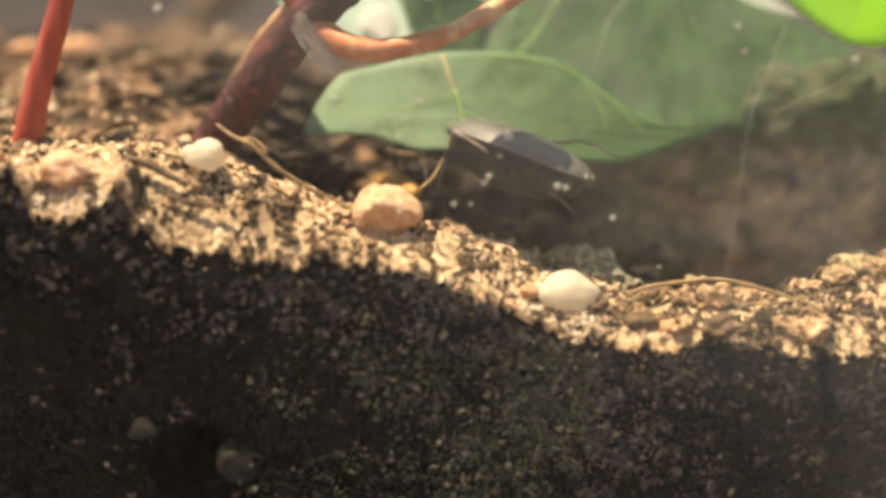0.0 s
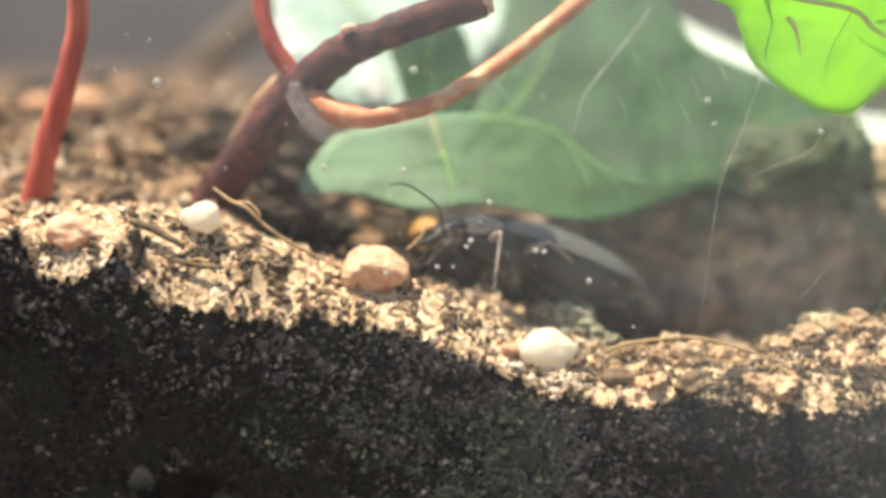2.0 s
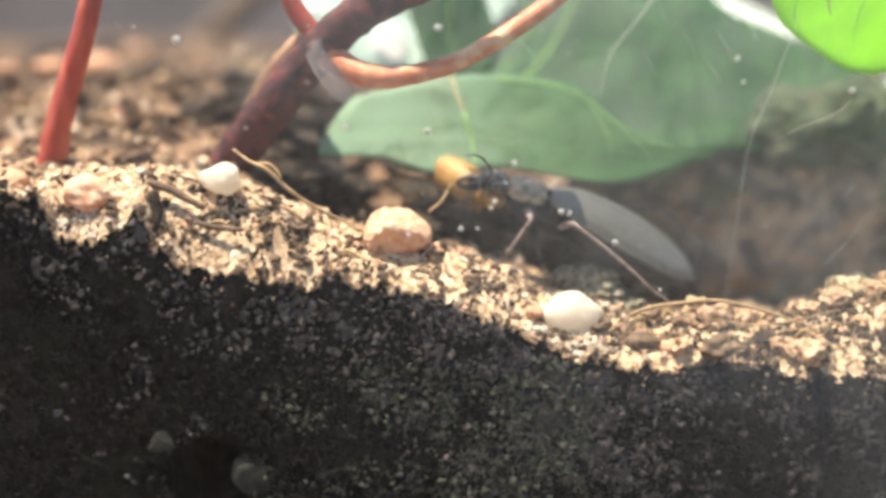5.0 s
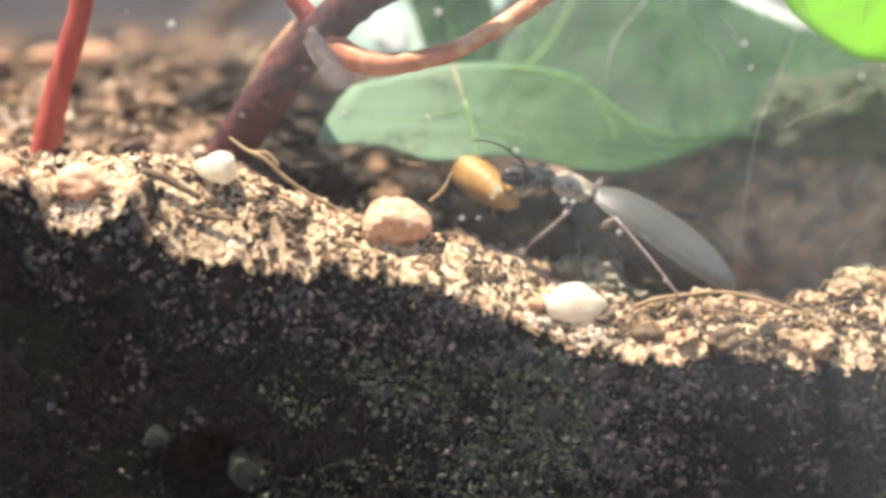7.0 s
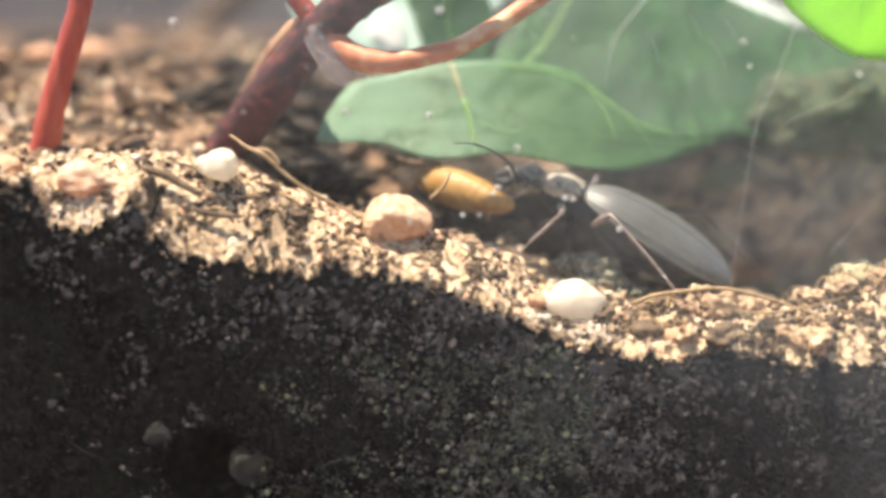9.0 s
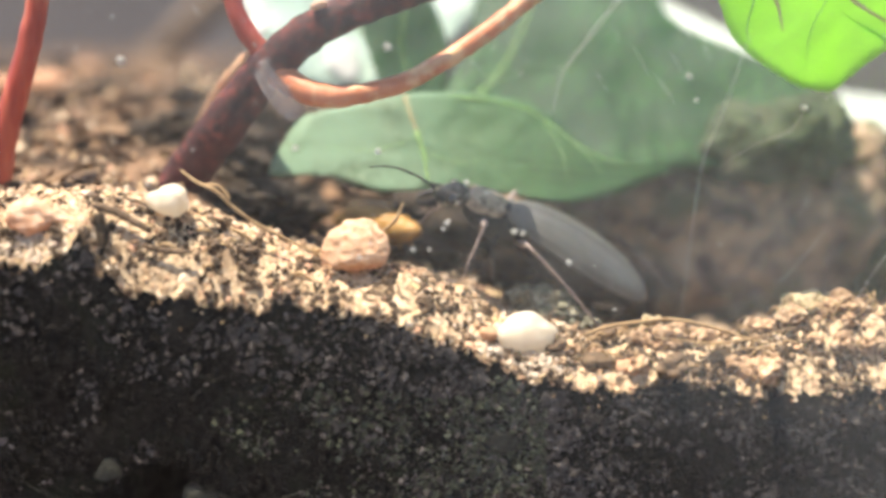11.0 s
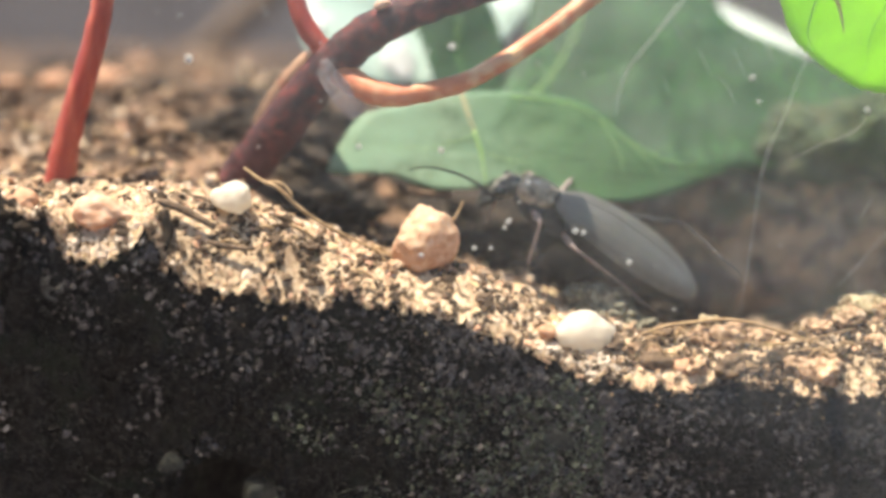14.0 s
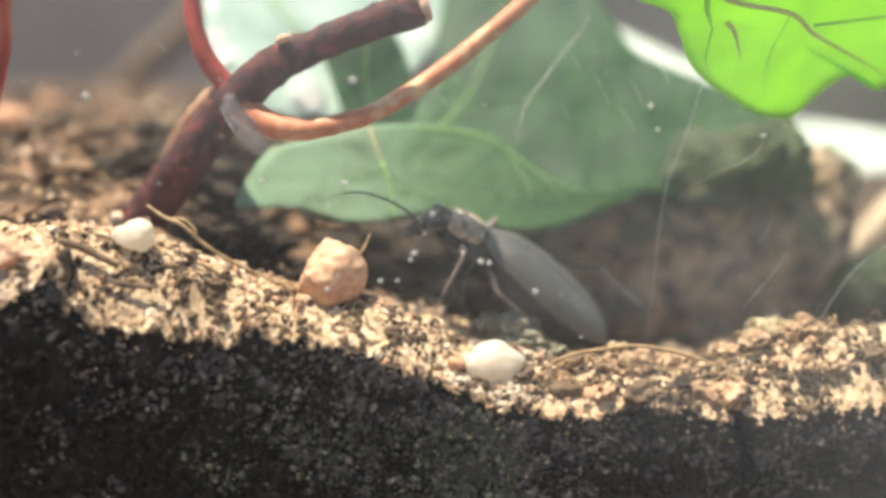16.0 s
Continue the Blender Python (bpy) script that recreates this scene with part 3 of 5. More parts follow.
def build_grains():
    rng = np.random.default_rng(4)
    places, sizes = [], []
    while len(places) < 17000:
        k = len(places)
        x, y = rng.uniform(-54, 62), 0.4 + 12 * rng.random() ** 1.6
        if (x > 17 and rng.random() < 0.5) or noise.noise(Vector((x / 4, y / 4, 2))) < -0.3 or noise.noise(Vector((x / 0.8, y / 0.8, 6))) < -0.1:
            continue
        s = rng.uniform(0.4, 0.75) if k < 330 else rng.uniform(0.2, 0.42) if k < 4200 else rng.uniform(0.09, 0.2)
        places.append((x, y + s, soil_height(x, y) + rng.uniform(-0.4, 0.4) * s))
        sizes.append(s)
    # fine ones have slid a little way down between soil and glass
    while len(places) < 17160:
        x = rng.uniform(-54, 62)
        s = rng.uniform(0.06, 0.15)
        places.append((x, 0.36 + 1.3 * s, lerp_table(AT_GLASS, x) + 0.3 - 2.2 * rng.random() ** 2))
        sizes.append(s)
    crumbs, crumb_sizes = [], []
    while len(crumbs) < 4600:
        x, y = rng.uniform(-54, 62), 0.5 + 9 * rng.random() ** 1.4
        if (x < 16 and rng.random() < 0.2) or noise.noise(Vector((x / 2.5, y / 2.5, 21))) < -0.1:
            continue
        s = rng.uniform(0.1, 0.26) if rng.random() < 0.85 else rng.uniform(0.26, 0.5)
        crumbs.append((x, y, soil_height(x, y) + 0.35 * s))
        crumb_sizes.append(s)
    grains("dark_crumbs", crumbs, crumb_sizes, CRUMB, "dark brown crumbs of soil strewn over the pale crest", rng)
    grains("dry_grains", places, sizes, CRUST, "loose cream and tan dry grains along the soil crest", rng)
    # paler, coarser crumbs lie heaped before two of the pebbles
    places, sizes = [], []
    for cx, cz, wide, n in ((13.2, 41.2, 2.7, 420), (-34.6, 53.6, 2.4, 260)):
        for k in range(n):
            x, f = cx + wide * rng.normal() * 0.75, rng.random()
            s = 0.12 + 0.32 * rng.random() ** 2.0
            y = 0.7 + 1.5 * f
            places.append((x, y + 0.5 * s, max(soil_height(x, y), cz - 1.3 + 2.4 * f - 0.25 * abs(x - cx)) + 0.2 * s))
            sizes.append(s)
    grains("pale_crumbs", places, sizes, PALE_CRUMB, "cream-white crumbs heaped at the foot of the pebbles", rng)
    places, sizes = [], []
    while len(places) < 3000:
        x, y = rng.uniform(-85, 6), rng.uniform(11, 85)
        if x > -30 and rng.random() < 0.8:
            continue
        s = 0.25 + 1.1 * rng.random() ** 2.4
        places.append((x, y, soil_height(x, y) + 0.4 * s))
        sizes.append(s)
    chips("dry_litter", places, sizes, LITTER, "buff and dark chips of bark, leaf and wood litter", rng)
    places, sizes = [], []
    while len(places) < 1300:
        x, y = rng.uniform(-75, 75), rng.uniform(13, 80)
        if -26 < x < 4 and rng.random() < 0.7:
            continue
        s = 0.15 + 0.4 * rng.random() ** 2.5
        places.append((x, y, soil_height(x, y) + 0.2 * s))
        sizes.append(s)
    # paler and denser just behind the crest, towards the red shoot
    while len(places) < 2100:
        x, y = rng.uniform(-62, -22), 11 + 22 * rng.random() ** 1.3
        if noise.noise(Vector((x / 5, y / 5, 41))) < -0.15 or rng.random() < (x + 34) / 12:
            continue
        s = 0.15 + 0.5 * rng.random() ** 2.2
        places.append((x, y, soil_height(x, y) + 0.2 * s))
        sizes.append(s)
    # and spilt down into the hollow behind the gravel piece
    for k in range(900):
        x, y = rng.uniform(-6, 16), 9 + 8 * rng.random() ** 1.4
        s = 0.12 + 0.4 * rng.random() ** 2.2
        places.append((x, y, soil_height(x, y) + 0.2 * s))
        sizes.append(s)
    grains("scattered_grains", places, sizes, CRUST, "scattered buff grains on the ground behind", rng)
    # dry shreds strewn through the hollow in front of the bark
    places, sizes = [], []
    while len(places) < 420:
        x, y = rng.uniform(14, 54), rng.uniform(8, 26)
        s = 0.3 + 0.9 * rng.random() ** 2
        places.append((x, y, soil_height(x, y) + 0.5 * s))
        sizes.append(s)
    chips("hollow_litter", places, sizes, SHREDS, "brown and tan shreds of bark in the hollow", rng)
    # seen through the glass: dark, grey and greenish grains lie in patches
    kinds = {"dark": ([], []), "grey": ([], []), "moss": ([], [])}
    PALE_SHARE = [(-54, 0.06), (-24, 0.14), (-12, 0.38), (-2, 0.6), (4, 0.74), (18, 0.7), (24, 0.3), (32, 0.12), (62, 0.12)]
    n = 0
    while n < 36000:
        x = rng.uniform(-54, 62) if n < 27000 else rng.normal(9, 9)
        z = rng.uniform(18, lerp_table(AT_GLASS, x) - 0.2)
        patch = 0.9 * noise.noise(Vector((x / 5.5, z / 5.5, 4))) + 0.7 * noise.noise(Vector((x / 2.2, z / 2.2, 9))) + 0.4 * noise.noise(Vector((x / 0.9, z / 0.9, 14)))
        if patch < -0.75 or ((x + 23.5) / 4.4) ** 2 + ((z - 27.0) / 4.6) ** 2 < 1:
            continue
        n += 1
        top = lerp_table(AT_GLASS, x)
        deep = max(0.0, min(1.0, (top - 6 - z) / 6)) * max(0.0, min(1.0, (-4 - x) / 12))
        # picks the paler grains: more below the soil line, fewer low on the left
        dry = rng.random() < lerp_table(PALE_SHARE, x) + 1.15 * patch + (0.28 if z > top - 7 + 4 * patch else 0) - 0.3 * deep
        green = z < 39 + 6 * noise.noise(Vector((x / 8, z / 8, 2))) and -20 < x < 15
        s = 0.1 + (0.46 if dry else 0.4) * rng.random() ** 2.4 if rng.random() < 0.97 else rng.uniform(0.4, 0.68)
        at, size = kinds["dark" if not dry else "moss" if green and rng.random() < 0.7 else "grey"]
        at.append((x, 0.34 + 1.1 * s + 0.4 * rng.random(), z))
        size.append(s)
    grains("grey_grains", *kinds["grey"], GREY_GRAINS, "drier greyish grains seen through the tank glass", rng)
    grains("mossy_grains", *kinds["moss"], MOSS_GRAINS, "greenish-grey grains low behind the tank glass", rng)
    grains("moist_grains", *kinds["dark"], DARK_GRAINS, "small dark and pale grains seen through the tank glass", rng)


build_grains()


# ---- the tank's front pane ----
def build_pane():
    pane = thing("glass_pane", (0, -2.5, 0), "clear tank glass with dust, specks and fine hairs", "glass pane", "", "structure")
    bm = bmesh.new()
    bmesh.ops.create_cube(bm, size=1)
    for v in bm.verts:
        v.co = Vector((v.co.x * 264, v.co.y * 3.0 + 1.02, (v.co.z + 0.5) * 175 - 5))
    ob = part("pane", bm, GLASS, pane, smooth=False)
    ob.visible_shadow = False
    # the haze has dried on the whole inner side, thinner towards the moist corner
    film = sheet("dust_film", [(-130, 2.62, 0), (130, 2.62, 0), (130, 2.62, 168), (-130, 2.62, 168)], [(0, 1, 2, 3)], FILM, pane, "thin dusty haze dried on the glass", False)
    film.visible_shadow = False
    for x, z, r in ((5.2, 55.9, 0.28), (4.8, 55.3, 0.2), (11.6, 55.0, 0.3), (12.4, 54.8, 0.26), (1.9, 53.3, 0.22), (3.5, 53.3, 0.16), (16.9, 51.9, 0.3),
                    (7.0, 59.7, 0.26), (-9.1, 63.1, 0.27), (-1.3, 62.8, 0.27), (-25.0, 71.3, 0.38), (27.9, 69.6, 0.28), (-0.3, 72.5, 0.34), (-3.2, 52.6, 0.22),
                    (28.6, 67.4, 0.18), (38.9, 66.6, 0.25), (6.2, 57.8, 0.12), (-2.2, 53.9, 0.12), (21.4, 47.2, 0.14), (-31.0, 64.2, 0.12)):
        part("speck", pebble_bm((2 * r, 0.2, 2 * r), x * 0.7, 0.3, 2), SPECK, pane).location = Vector((x, 2.5, z)) * MM
    dust = random.Random(5)
    for k in range(46):
        x, z, r = dust.uniform(-44, 46), dust.uniform(50, 77), dust.uniform(0.05, 0.1)
        part("dust_speck", pebble_bm((2 * r, 0.1, 2 * r * dust.uniform(0.6, 1.6)), k, 0.5, 1), SPECK, pane).location = Vector((x, 2.5, z)) * MM
    hairs = [[(22.0, 78.2), (21.0, 76.6), (18.2, 73.0), (15.9, 69.8), (15.1, 66.1)], [(33.4, 73.6), (32.9, 71.7), (31.1, 66.1), (29.4, 61.2), (28.5, 52.9), (27.9, 46.7)],
             [(38.3, 66.9), (38.9, 66.1), (37.6, 64.5), (34.2, 63.1), (31.8, 61.8)], [(39.9, 58.3), (38.7, 56.1)], [(52.6, 56.5), (48.3, 53.2), (44.6, 47.6)],
             [(41.9, 55.4), (37.2, 49.5)], [(24.8, 69.8), (26.5, 67.1)], [(26.0, 72.1), (27.4, 69.2)], [(20.4, 74.5), (21.2, 72.9)], [(7.3, 71.4), (8.9, 69.5)],
             [(22.6, 72.4), (24.0, 69.6)], [(19.2, 70.2), (20.2, 67.8)], [(28.6, 73.6), (29.6, 71.2)]]
    for k, h in enumerate(hairs):
        pts = [(x, 2.5, z) for x, z in h]
        if len(pts) == 2:
            pts.insert(1, (pts[0][0] * 0.5 + pts[1][0] * 0.5 + 0.15, 2.5, pts[0][2] * 0.5 + pts[1][2] * 0.5))
        tube("hair", pts, [0.03, 0.065, 0.05, 0.02] if k < 1 else [0.012, 0.03, 0.012] if k < 2 else [0.01, 0.02, 0.01], SCRATCH, pane, sides=5)


build_pane()


# ---- the ivy ----
def leaf(plant, outline, depth, material, label, veins=(), thick=0.3, wave=0.6, seed=0, vein_material=None, spots=(), spot_material=None, spot_label=""):
    """A leaf blade from a smooth outline in x and z, bent in depth, with a rim and raised veins."""
    ring = np.array(outline, float)
    loop = spline([*ring, ring[0]], 8)[:-1]
    centre = loop.mean(0)
    rings, n = 9, len(loop)
    root = np.array(plant.location) / MM

    def sway(x, z):
        return depth(x, z) + wave * noise.noise(Vector((x / 7, z / 7, seed))) + 0.18 * noise.noise(Vector((x / 2, z / 2, seed + 3)))

    verts, faces = [], []
    for side in (0, 1):
        verts.append((centre[0], sway(*centre) + side * thick, centre[1]))
        for k in range(1, rings + 1):
            for j, p in enumerate(loop):
                q = centre + (p - centre) * (k / rings) ** 0.9
                if k == rings:
                    q = q + (p - centre) / np.linalg.norm(p - centre) * 0.16 * noise.noise(Vector((p[0] * 1.3, p[1] * 1.3, seed)))
                verts.append((q[0], sway(*q) + side * thick * (0.3 if k == rings else 1), q[1]))
    m = 1 + rings * n
    for side in (0, 1):
        o = side * m
        for j in range(n):
            tri = (o, o + 1 + j, o + 1 + (j + 1) % n)
            faces.append(tri if side else tri[::-1])
            for k in range(rings - 1):
                a, b = o + 1 + k * n + j, o + 1 + k * n + (j + 1) % n
                quad = (a, a + n, b + n, b)
                faces.append(quad if side else quad[::-1])
    for j in range(n):
        a, b = 1 + (rings - 1) * n + j, 1 + (rings - 1) * n + (j + 1) % n
        faces.append((a, b, b + m, a + m))
    top = sheet("leaf", [np.array(v) - root for v in verts], faces, material, plant, label)
    for line, r, *skin in veins:
        pts = [np.array((x, sway(x, z) - 0.08, z)) - root for x, z in spline(line, 4)]
        tube("vein", pts, [r * 0.8, r * 0.6, r * 0.15], skin[0] if skin else vein_material or VEIN, top, sides=6, per=2)
    for x, z, r in spots:
        bm = pebble_bm((2 * r, 0.3, 2.2 * r), x, 0.5, 3)
        for v in bm.verts:
            p, q = x + v.co.x, z + v.co.z
            v.co = Vector((p, sway(p, q) - 0.5 + v.co.y, q)) - Vector(root)
        part("spot", bm, spot_material, top, spot_label)
    return top


def build_leaves(plant):
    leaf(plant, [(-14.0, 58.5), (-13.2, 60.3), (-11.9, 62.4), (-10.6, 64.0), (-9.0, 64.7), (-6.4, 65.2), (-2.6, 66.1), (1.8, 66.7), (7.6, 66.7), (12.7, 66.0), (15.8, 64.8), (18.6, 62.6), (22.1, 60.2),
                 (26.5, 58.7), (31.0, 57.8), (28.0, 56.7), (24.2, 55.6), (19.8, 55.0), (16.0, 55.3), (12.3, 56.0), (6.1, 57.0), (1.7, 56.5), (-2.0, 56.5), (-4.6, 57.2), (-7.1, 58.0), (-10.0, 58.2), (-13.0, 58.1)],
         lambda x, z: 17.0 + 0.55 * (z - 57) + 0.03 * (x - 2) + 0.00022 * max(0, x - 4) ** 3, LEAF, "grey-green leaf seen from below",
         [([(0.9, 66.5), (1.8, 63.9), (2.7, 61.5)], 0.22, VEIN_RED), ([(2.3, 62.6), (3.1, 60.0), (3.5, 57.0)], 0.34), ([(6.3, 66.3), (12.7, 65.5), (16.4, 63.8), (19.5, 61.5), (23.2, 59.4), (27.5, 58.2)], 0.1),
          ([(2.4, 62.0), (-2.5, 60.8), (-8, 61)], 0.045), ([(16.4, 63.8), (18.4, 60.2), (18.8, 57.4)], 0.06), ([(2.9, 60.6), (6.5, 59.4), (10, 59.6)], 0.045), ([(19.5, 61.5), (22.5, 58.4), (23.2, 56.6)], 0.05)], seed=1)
    leaf(plant, [(4.6, 65.4), (7.4, 69.4), (9.0, 73.9), (9.8, 78), (14, 90), (24, 90), (29.5, 82), (31.6, 78.4), (32.9, 75.6), (34.9, 73.7), (37.5, 72.4), (41.3, 70.8), (44.4, 69.2), (48.7, 66.8), (51.6, 65.0), (47.2, 62.1), (43.2, 59.6), (38, 58.1), (33, 57.6), (26, 57.2), (17, 57.2), (8, 60)],
         lambda x, z: 23 + 0.75 * (z - 58) + 0.05 * (x - 5), LEAF_DARK, "broad dark green leaf",
         [([(6.7, 65.6), (10.1, 67.0), (16.3, 68.6), (23.2, 69.2), (29.2, 67.9), (36, 64.8)], 0.09), ([(5.8, 65.1), (9.3, 66.0), (12.2, 68.7), (15.4, 74.2), (19.0, 84)], 0.3, VEIN), ([(10.2, 67.2), (11.5, 72), (12.6, 80)], 0.1),
          ([(22, 69.2), (27, 65), (29.5, 61)], 0.05), ([(23.2, 69.2), (27.5, 74), (29.5, 80)], 0.05)],
         seed=5, wave=1.2, vein_material=VEIN_DIM)
    leaf(plant, [(-5.0, 76), (-3.0, 69.5), (0, 63.5), (5, 64), (6, 72), (2, 79)],
         lambda x, z: 33 + 0.1 * x + 0.4 * (z - 70), LEAF_DARK, "dark green leaf deep in the shade", [([(1, 78), (0.5, 71), (2, 65)], 0.12)], seed=23)
    leaf(plant, [(28.1, 79.7), (31.2, 78.6), (32.5, 76.9), (34.1, 73.5), (36.2, 71.4), (39.6, 69.2), (42.9, 67.6), (46.1, 67.3), (47.7, 68.8), (49.8, 70.8), (51.8, 71.7), (54.1, 71.1), (55.5, 70.2), (62, 74), (66, 83), (56, 90), (42, 91), (31, 86)],
         lambda x, z: 12 - 0.4 * (z - 70) + 0.06 * (x - 40), LEAF_LIME, "bright lime-green young leaf lit from behind",
         [([(35, 82), (37.4, 79.6), (44.2, 78.2), (46.9, 76.2), (51.0, 74.1), (55.2, 72.0)], 0.4), ([(35.5, 81), (35.2, 79.1), (36.1, 76.9)], 0.42, VEIN), ([(46.8, 77.0), (53.9, 77.8), (60, 79)], 0.22, VEIN),
          ([(37.5, 77.4), (38.5, 76.3), (39.6, 73.4)], 0.36), ([(44.2, 78.2), (42.5, 73.5), (42.7, 69.6)], 0.1, VEIN), ([(36.1, 76.9), (35.8, 73.6), (36.9, 71.6)], 0.14, VEIN)], seed=9, wave=0.5, vein_material=VEIN_RED)
    # the white spots on this blade are painted glints
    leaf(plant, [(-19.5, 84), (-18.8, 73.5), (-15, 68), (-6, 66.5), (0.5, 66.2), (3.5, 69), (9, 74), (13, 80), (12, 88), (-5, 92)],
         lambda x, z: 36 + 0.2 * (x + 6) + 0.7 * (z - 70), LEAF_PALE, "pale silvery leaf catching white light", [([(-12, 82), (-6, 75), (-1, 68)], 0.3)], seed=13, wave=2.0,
         spots=[(-18.0, 76.5, 1.5), (-17.2, 73.8, 1.2), (-7.1, 70.0, 1.6), (-6.2, 69.2, 1.3)], spot_material=SPECK, spot_label="white patch painted as a glint on the blade")
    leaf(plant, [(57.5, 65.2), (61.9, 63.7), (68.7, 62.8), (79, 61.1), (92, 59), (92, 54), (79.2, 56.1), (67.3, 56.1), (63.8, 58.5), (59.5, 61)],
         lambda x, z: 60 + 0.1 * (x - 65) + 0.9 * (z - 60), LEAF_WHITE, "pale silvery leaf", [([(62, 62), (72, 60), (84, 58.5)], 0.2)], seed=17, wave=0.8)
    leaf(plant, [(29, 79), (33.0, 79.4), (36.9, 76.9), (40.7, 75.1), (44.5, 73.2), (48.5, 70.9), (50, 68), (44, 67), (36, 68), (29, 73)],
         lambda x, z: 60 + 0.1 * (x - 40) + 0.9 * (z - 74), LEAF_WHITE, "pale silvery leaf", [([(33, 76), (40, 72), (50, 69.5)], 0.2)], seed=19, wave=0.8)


def build_ivy_stem():
    base = np.array((-23.6, 18.2, 57.0))
    top = thing("ivy_plant", base, "ivy with dark woody stem, orange-red stalks and green leaves", "ivy plant")
    rel = lambda pts: [np.array(p) - base for p in pts]
    tube("stem", rel([(-24.2, 18.4, 55.8), (-23.2, 18.0, 57.9), (-18.5, 15.0, 63.4), (-14.7, 13.0, 68.0), (-11.2, 11.0, 71.5), (-7.5, 10.0, 74.2), (-4.0, 9.5, 75.7), (0.5, 9.0, 77.4), (5.1, 8.5, 78.9), (6.6, 8.5, 79.3)]),
         [2.7, 2.45, 2.35, 2.2, 2.1, 1.9, 1.75, 1.75, 1.85, 1.8], STEM_WOOD, top, sides=16, per=8, rough=0.14, grain=1.3)
    tube("cut_end", rel([(6.4, 8.5, 79.25), (6.9, 8.5, 79.4), (7.4, 8.5, 79.5)]), [1.75, 1.8, 1.45], CUT_WOOD, top, "pale torn end of the stem", sides=14, per=3, rough=0.25, grain=0.8)
    tube("leaf_stalk", rel([(-12.0, 11.0, 69.6), (-10.0, 10.0, 68.4), (-7.7, 9.0, 67.5), (-4.3, 8.8, 67.4), (1.5, 10.0, 68.8), (7.5, 12.5, 72.1), (12.9, 14.0, 76.0), (18.2, 15.0, 80.3), (22.4, 18, 85)]),
         [1.5, 1.35, 1.2, 1.0, 0.95, 0.95, 0.95, 1.0], STEM_ORANGE, top, sides=12, per=7, rough=0.12, grain=1.2)
    tube("stalk_base", rel([(-22.6, 27.0, 62.6), (-20.2, 24.0, 65.6), (-18.0, 20.5, 67.9), (-15.6, 16.0, 70.0), (-13.7, 12.6, 71.6), (-13.6, 11.8, 72.6)]),
         [0.8, 1.2, 1.3, 1.3, 1.15, 0.8], STEM_TAN, top, "swollen tan base of the leaf stalk", sides=12, per=6, rough=0.12, grain=1.2)
    tube("leaf_stalk", rel([(-13.0, 12.2, 70.6), (-13.9, 12.0, 72.2), (-15.4, 12.0, 74.4), (-16.4, 12.3, 77.2), (-16.8, 13.0, 80.8), (-16.5, 13.5, 88)]),
         [1.1, 1.1, 1.0, 0.95, 0.9, 0.9], STEM_RED, top, sides=12, per=7, rough=0.1, grain=1.2)
    scale = leaf(top, [(-14.4, 70.0), (-13.2, 68.0), (-11.9, 66.2), (-10.6, 65.0), (-9.4, 65.3), (-9.0, 66.4), (-10.2, 67.9), (-11.6, 69.6), (-13.0, 71.0)],
                 lambda x, z: 8.7 + 0.14 * (x + 11) ** 2, SCALE_SKIN, "papery whitish bud scale", seed=31, wave=0.3, thick=0.08)
    scale.name = "bud_scale"
    for k, (dx, dz, cut) in enumerate(((-0.7, -0.3, 0.5), (0.0, 0.0, 0.2), (0.7, 0.3, 0.6))):
        line = [(-13.5 + cut, 70.2 - cut), (-12.7, 68.8), (-11.4, 67.0), (-10.4 - cut, 65.8 + cut)]
        tube("scale_strip", [np.array((x + dx, 8.4 + 0.14 * (x + dx + 11) ** 2, z + dz)) - base for x, z in line],
             [0.04, 0.14, 0.13, 0.04], SCALE_SKIN, scale, sides=8, per=5, rough=0.5, grain=0.7, seed=k)
    tube("leaf_scar", rel([(-7.9, 8.4, 76.0), (-7.2, 8.0, 76.4), (-6.4, 8.0, 76.6)]), [0.3, 0.5, 0.25], CUT_WOOD, top, "pale leaf scar", sides=8, per=4, rough=0.2)
    return top


build_leaves(build_ivy_stem())


def build_red_stem():
    base = np.array((-42.2, 14, 57.0))
    top = thing("ivy_shoot", base, "smooth upright red ivy shoot rising from the soil", "plant shoot")
    rel = lambda pts: [np.array(p) - base for p in pts]
    tube("stem", rel([(-42.6, 14, 54.5), (-42.2, 14, 57.6), (-41.4, 14, 61.5), (-40.0, 14.0, 65.9), (-38.6, 14, 69.8), (-37.4, 14.0, 73.6), (-36.5, 14, 78), (-36, 14, 90)]),
         [1.75, 1.65, 1.45, 1.3, 1.25, 1.2, 1.15, 1.1], STEM_RED, top, sides=14, per=7, rough=0.08, grain=1.5)


build_red_stem()


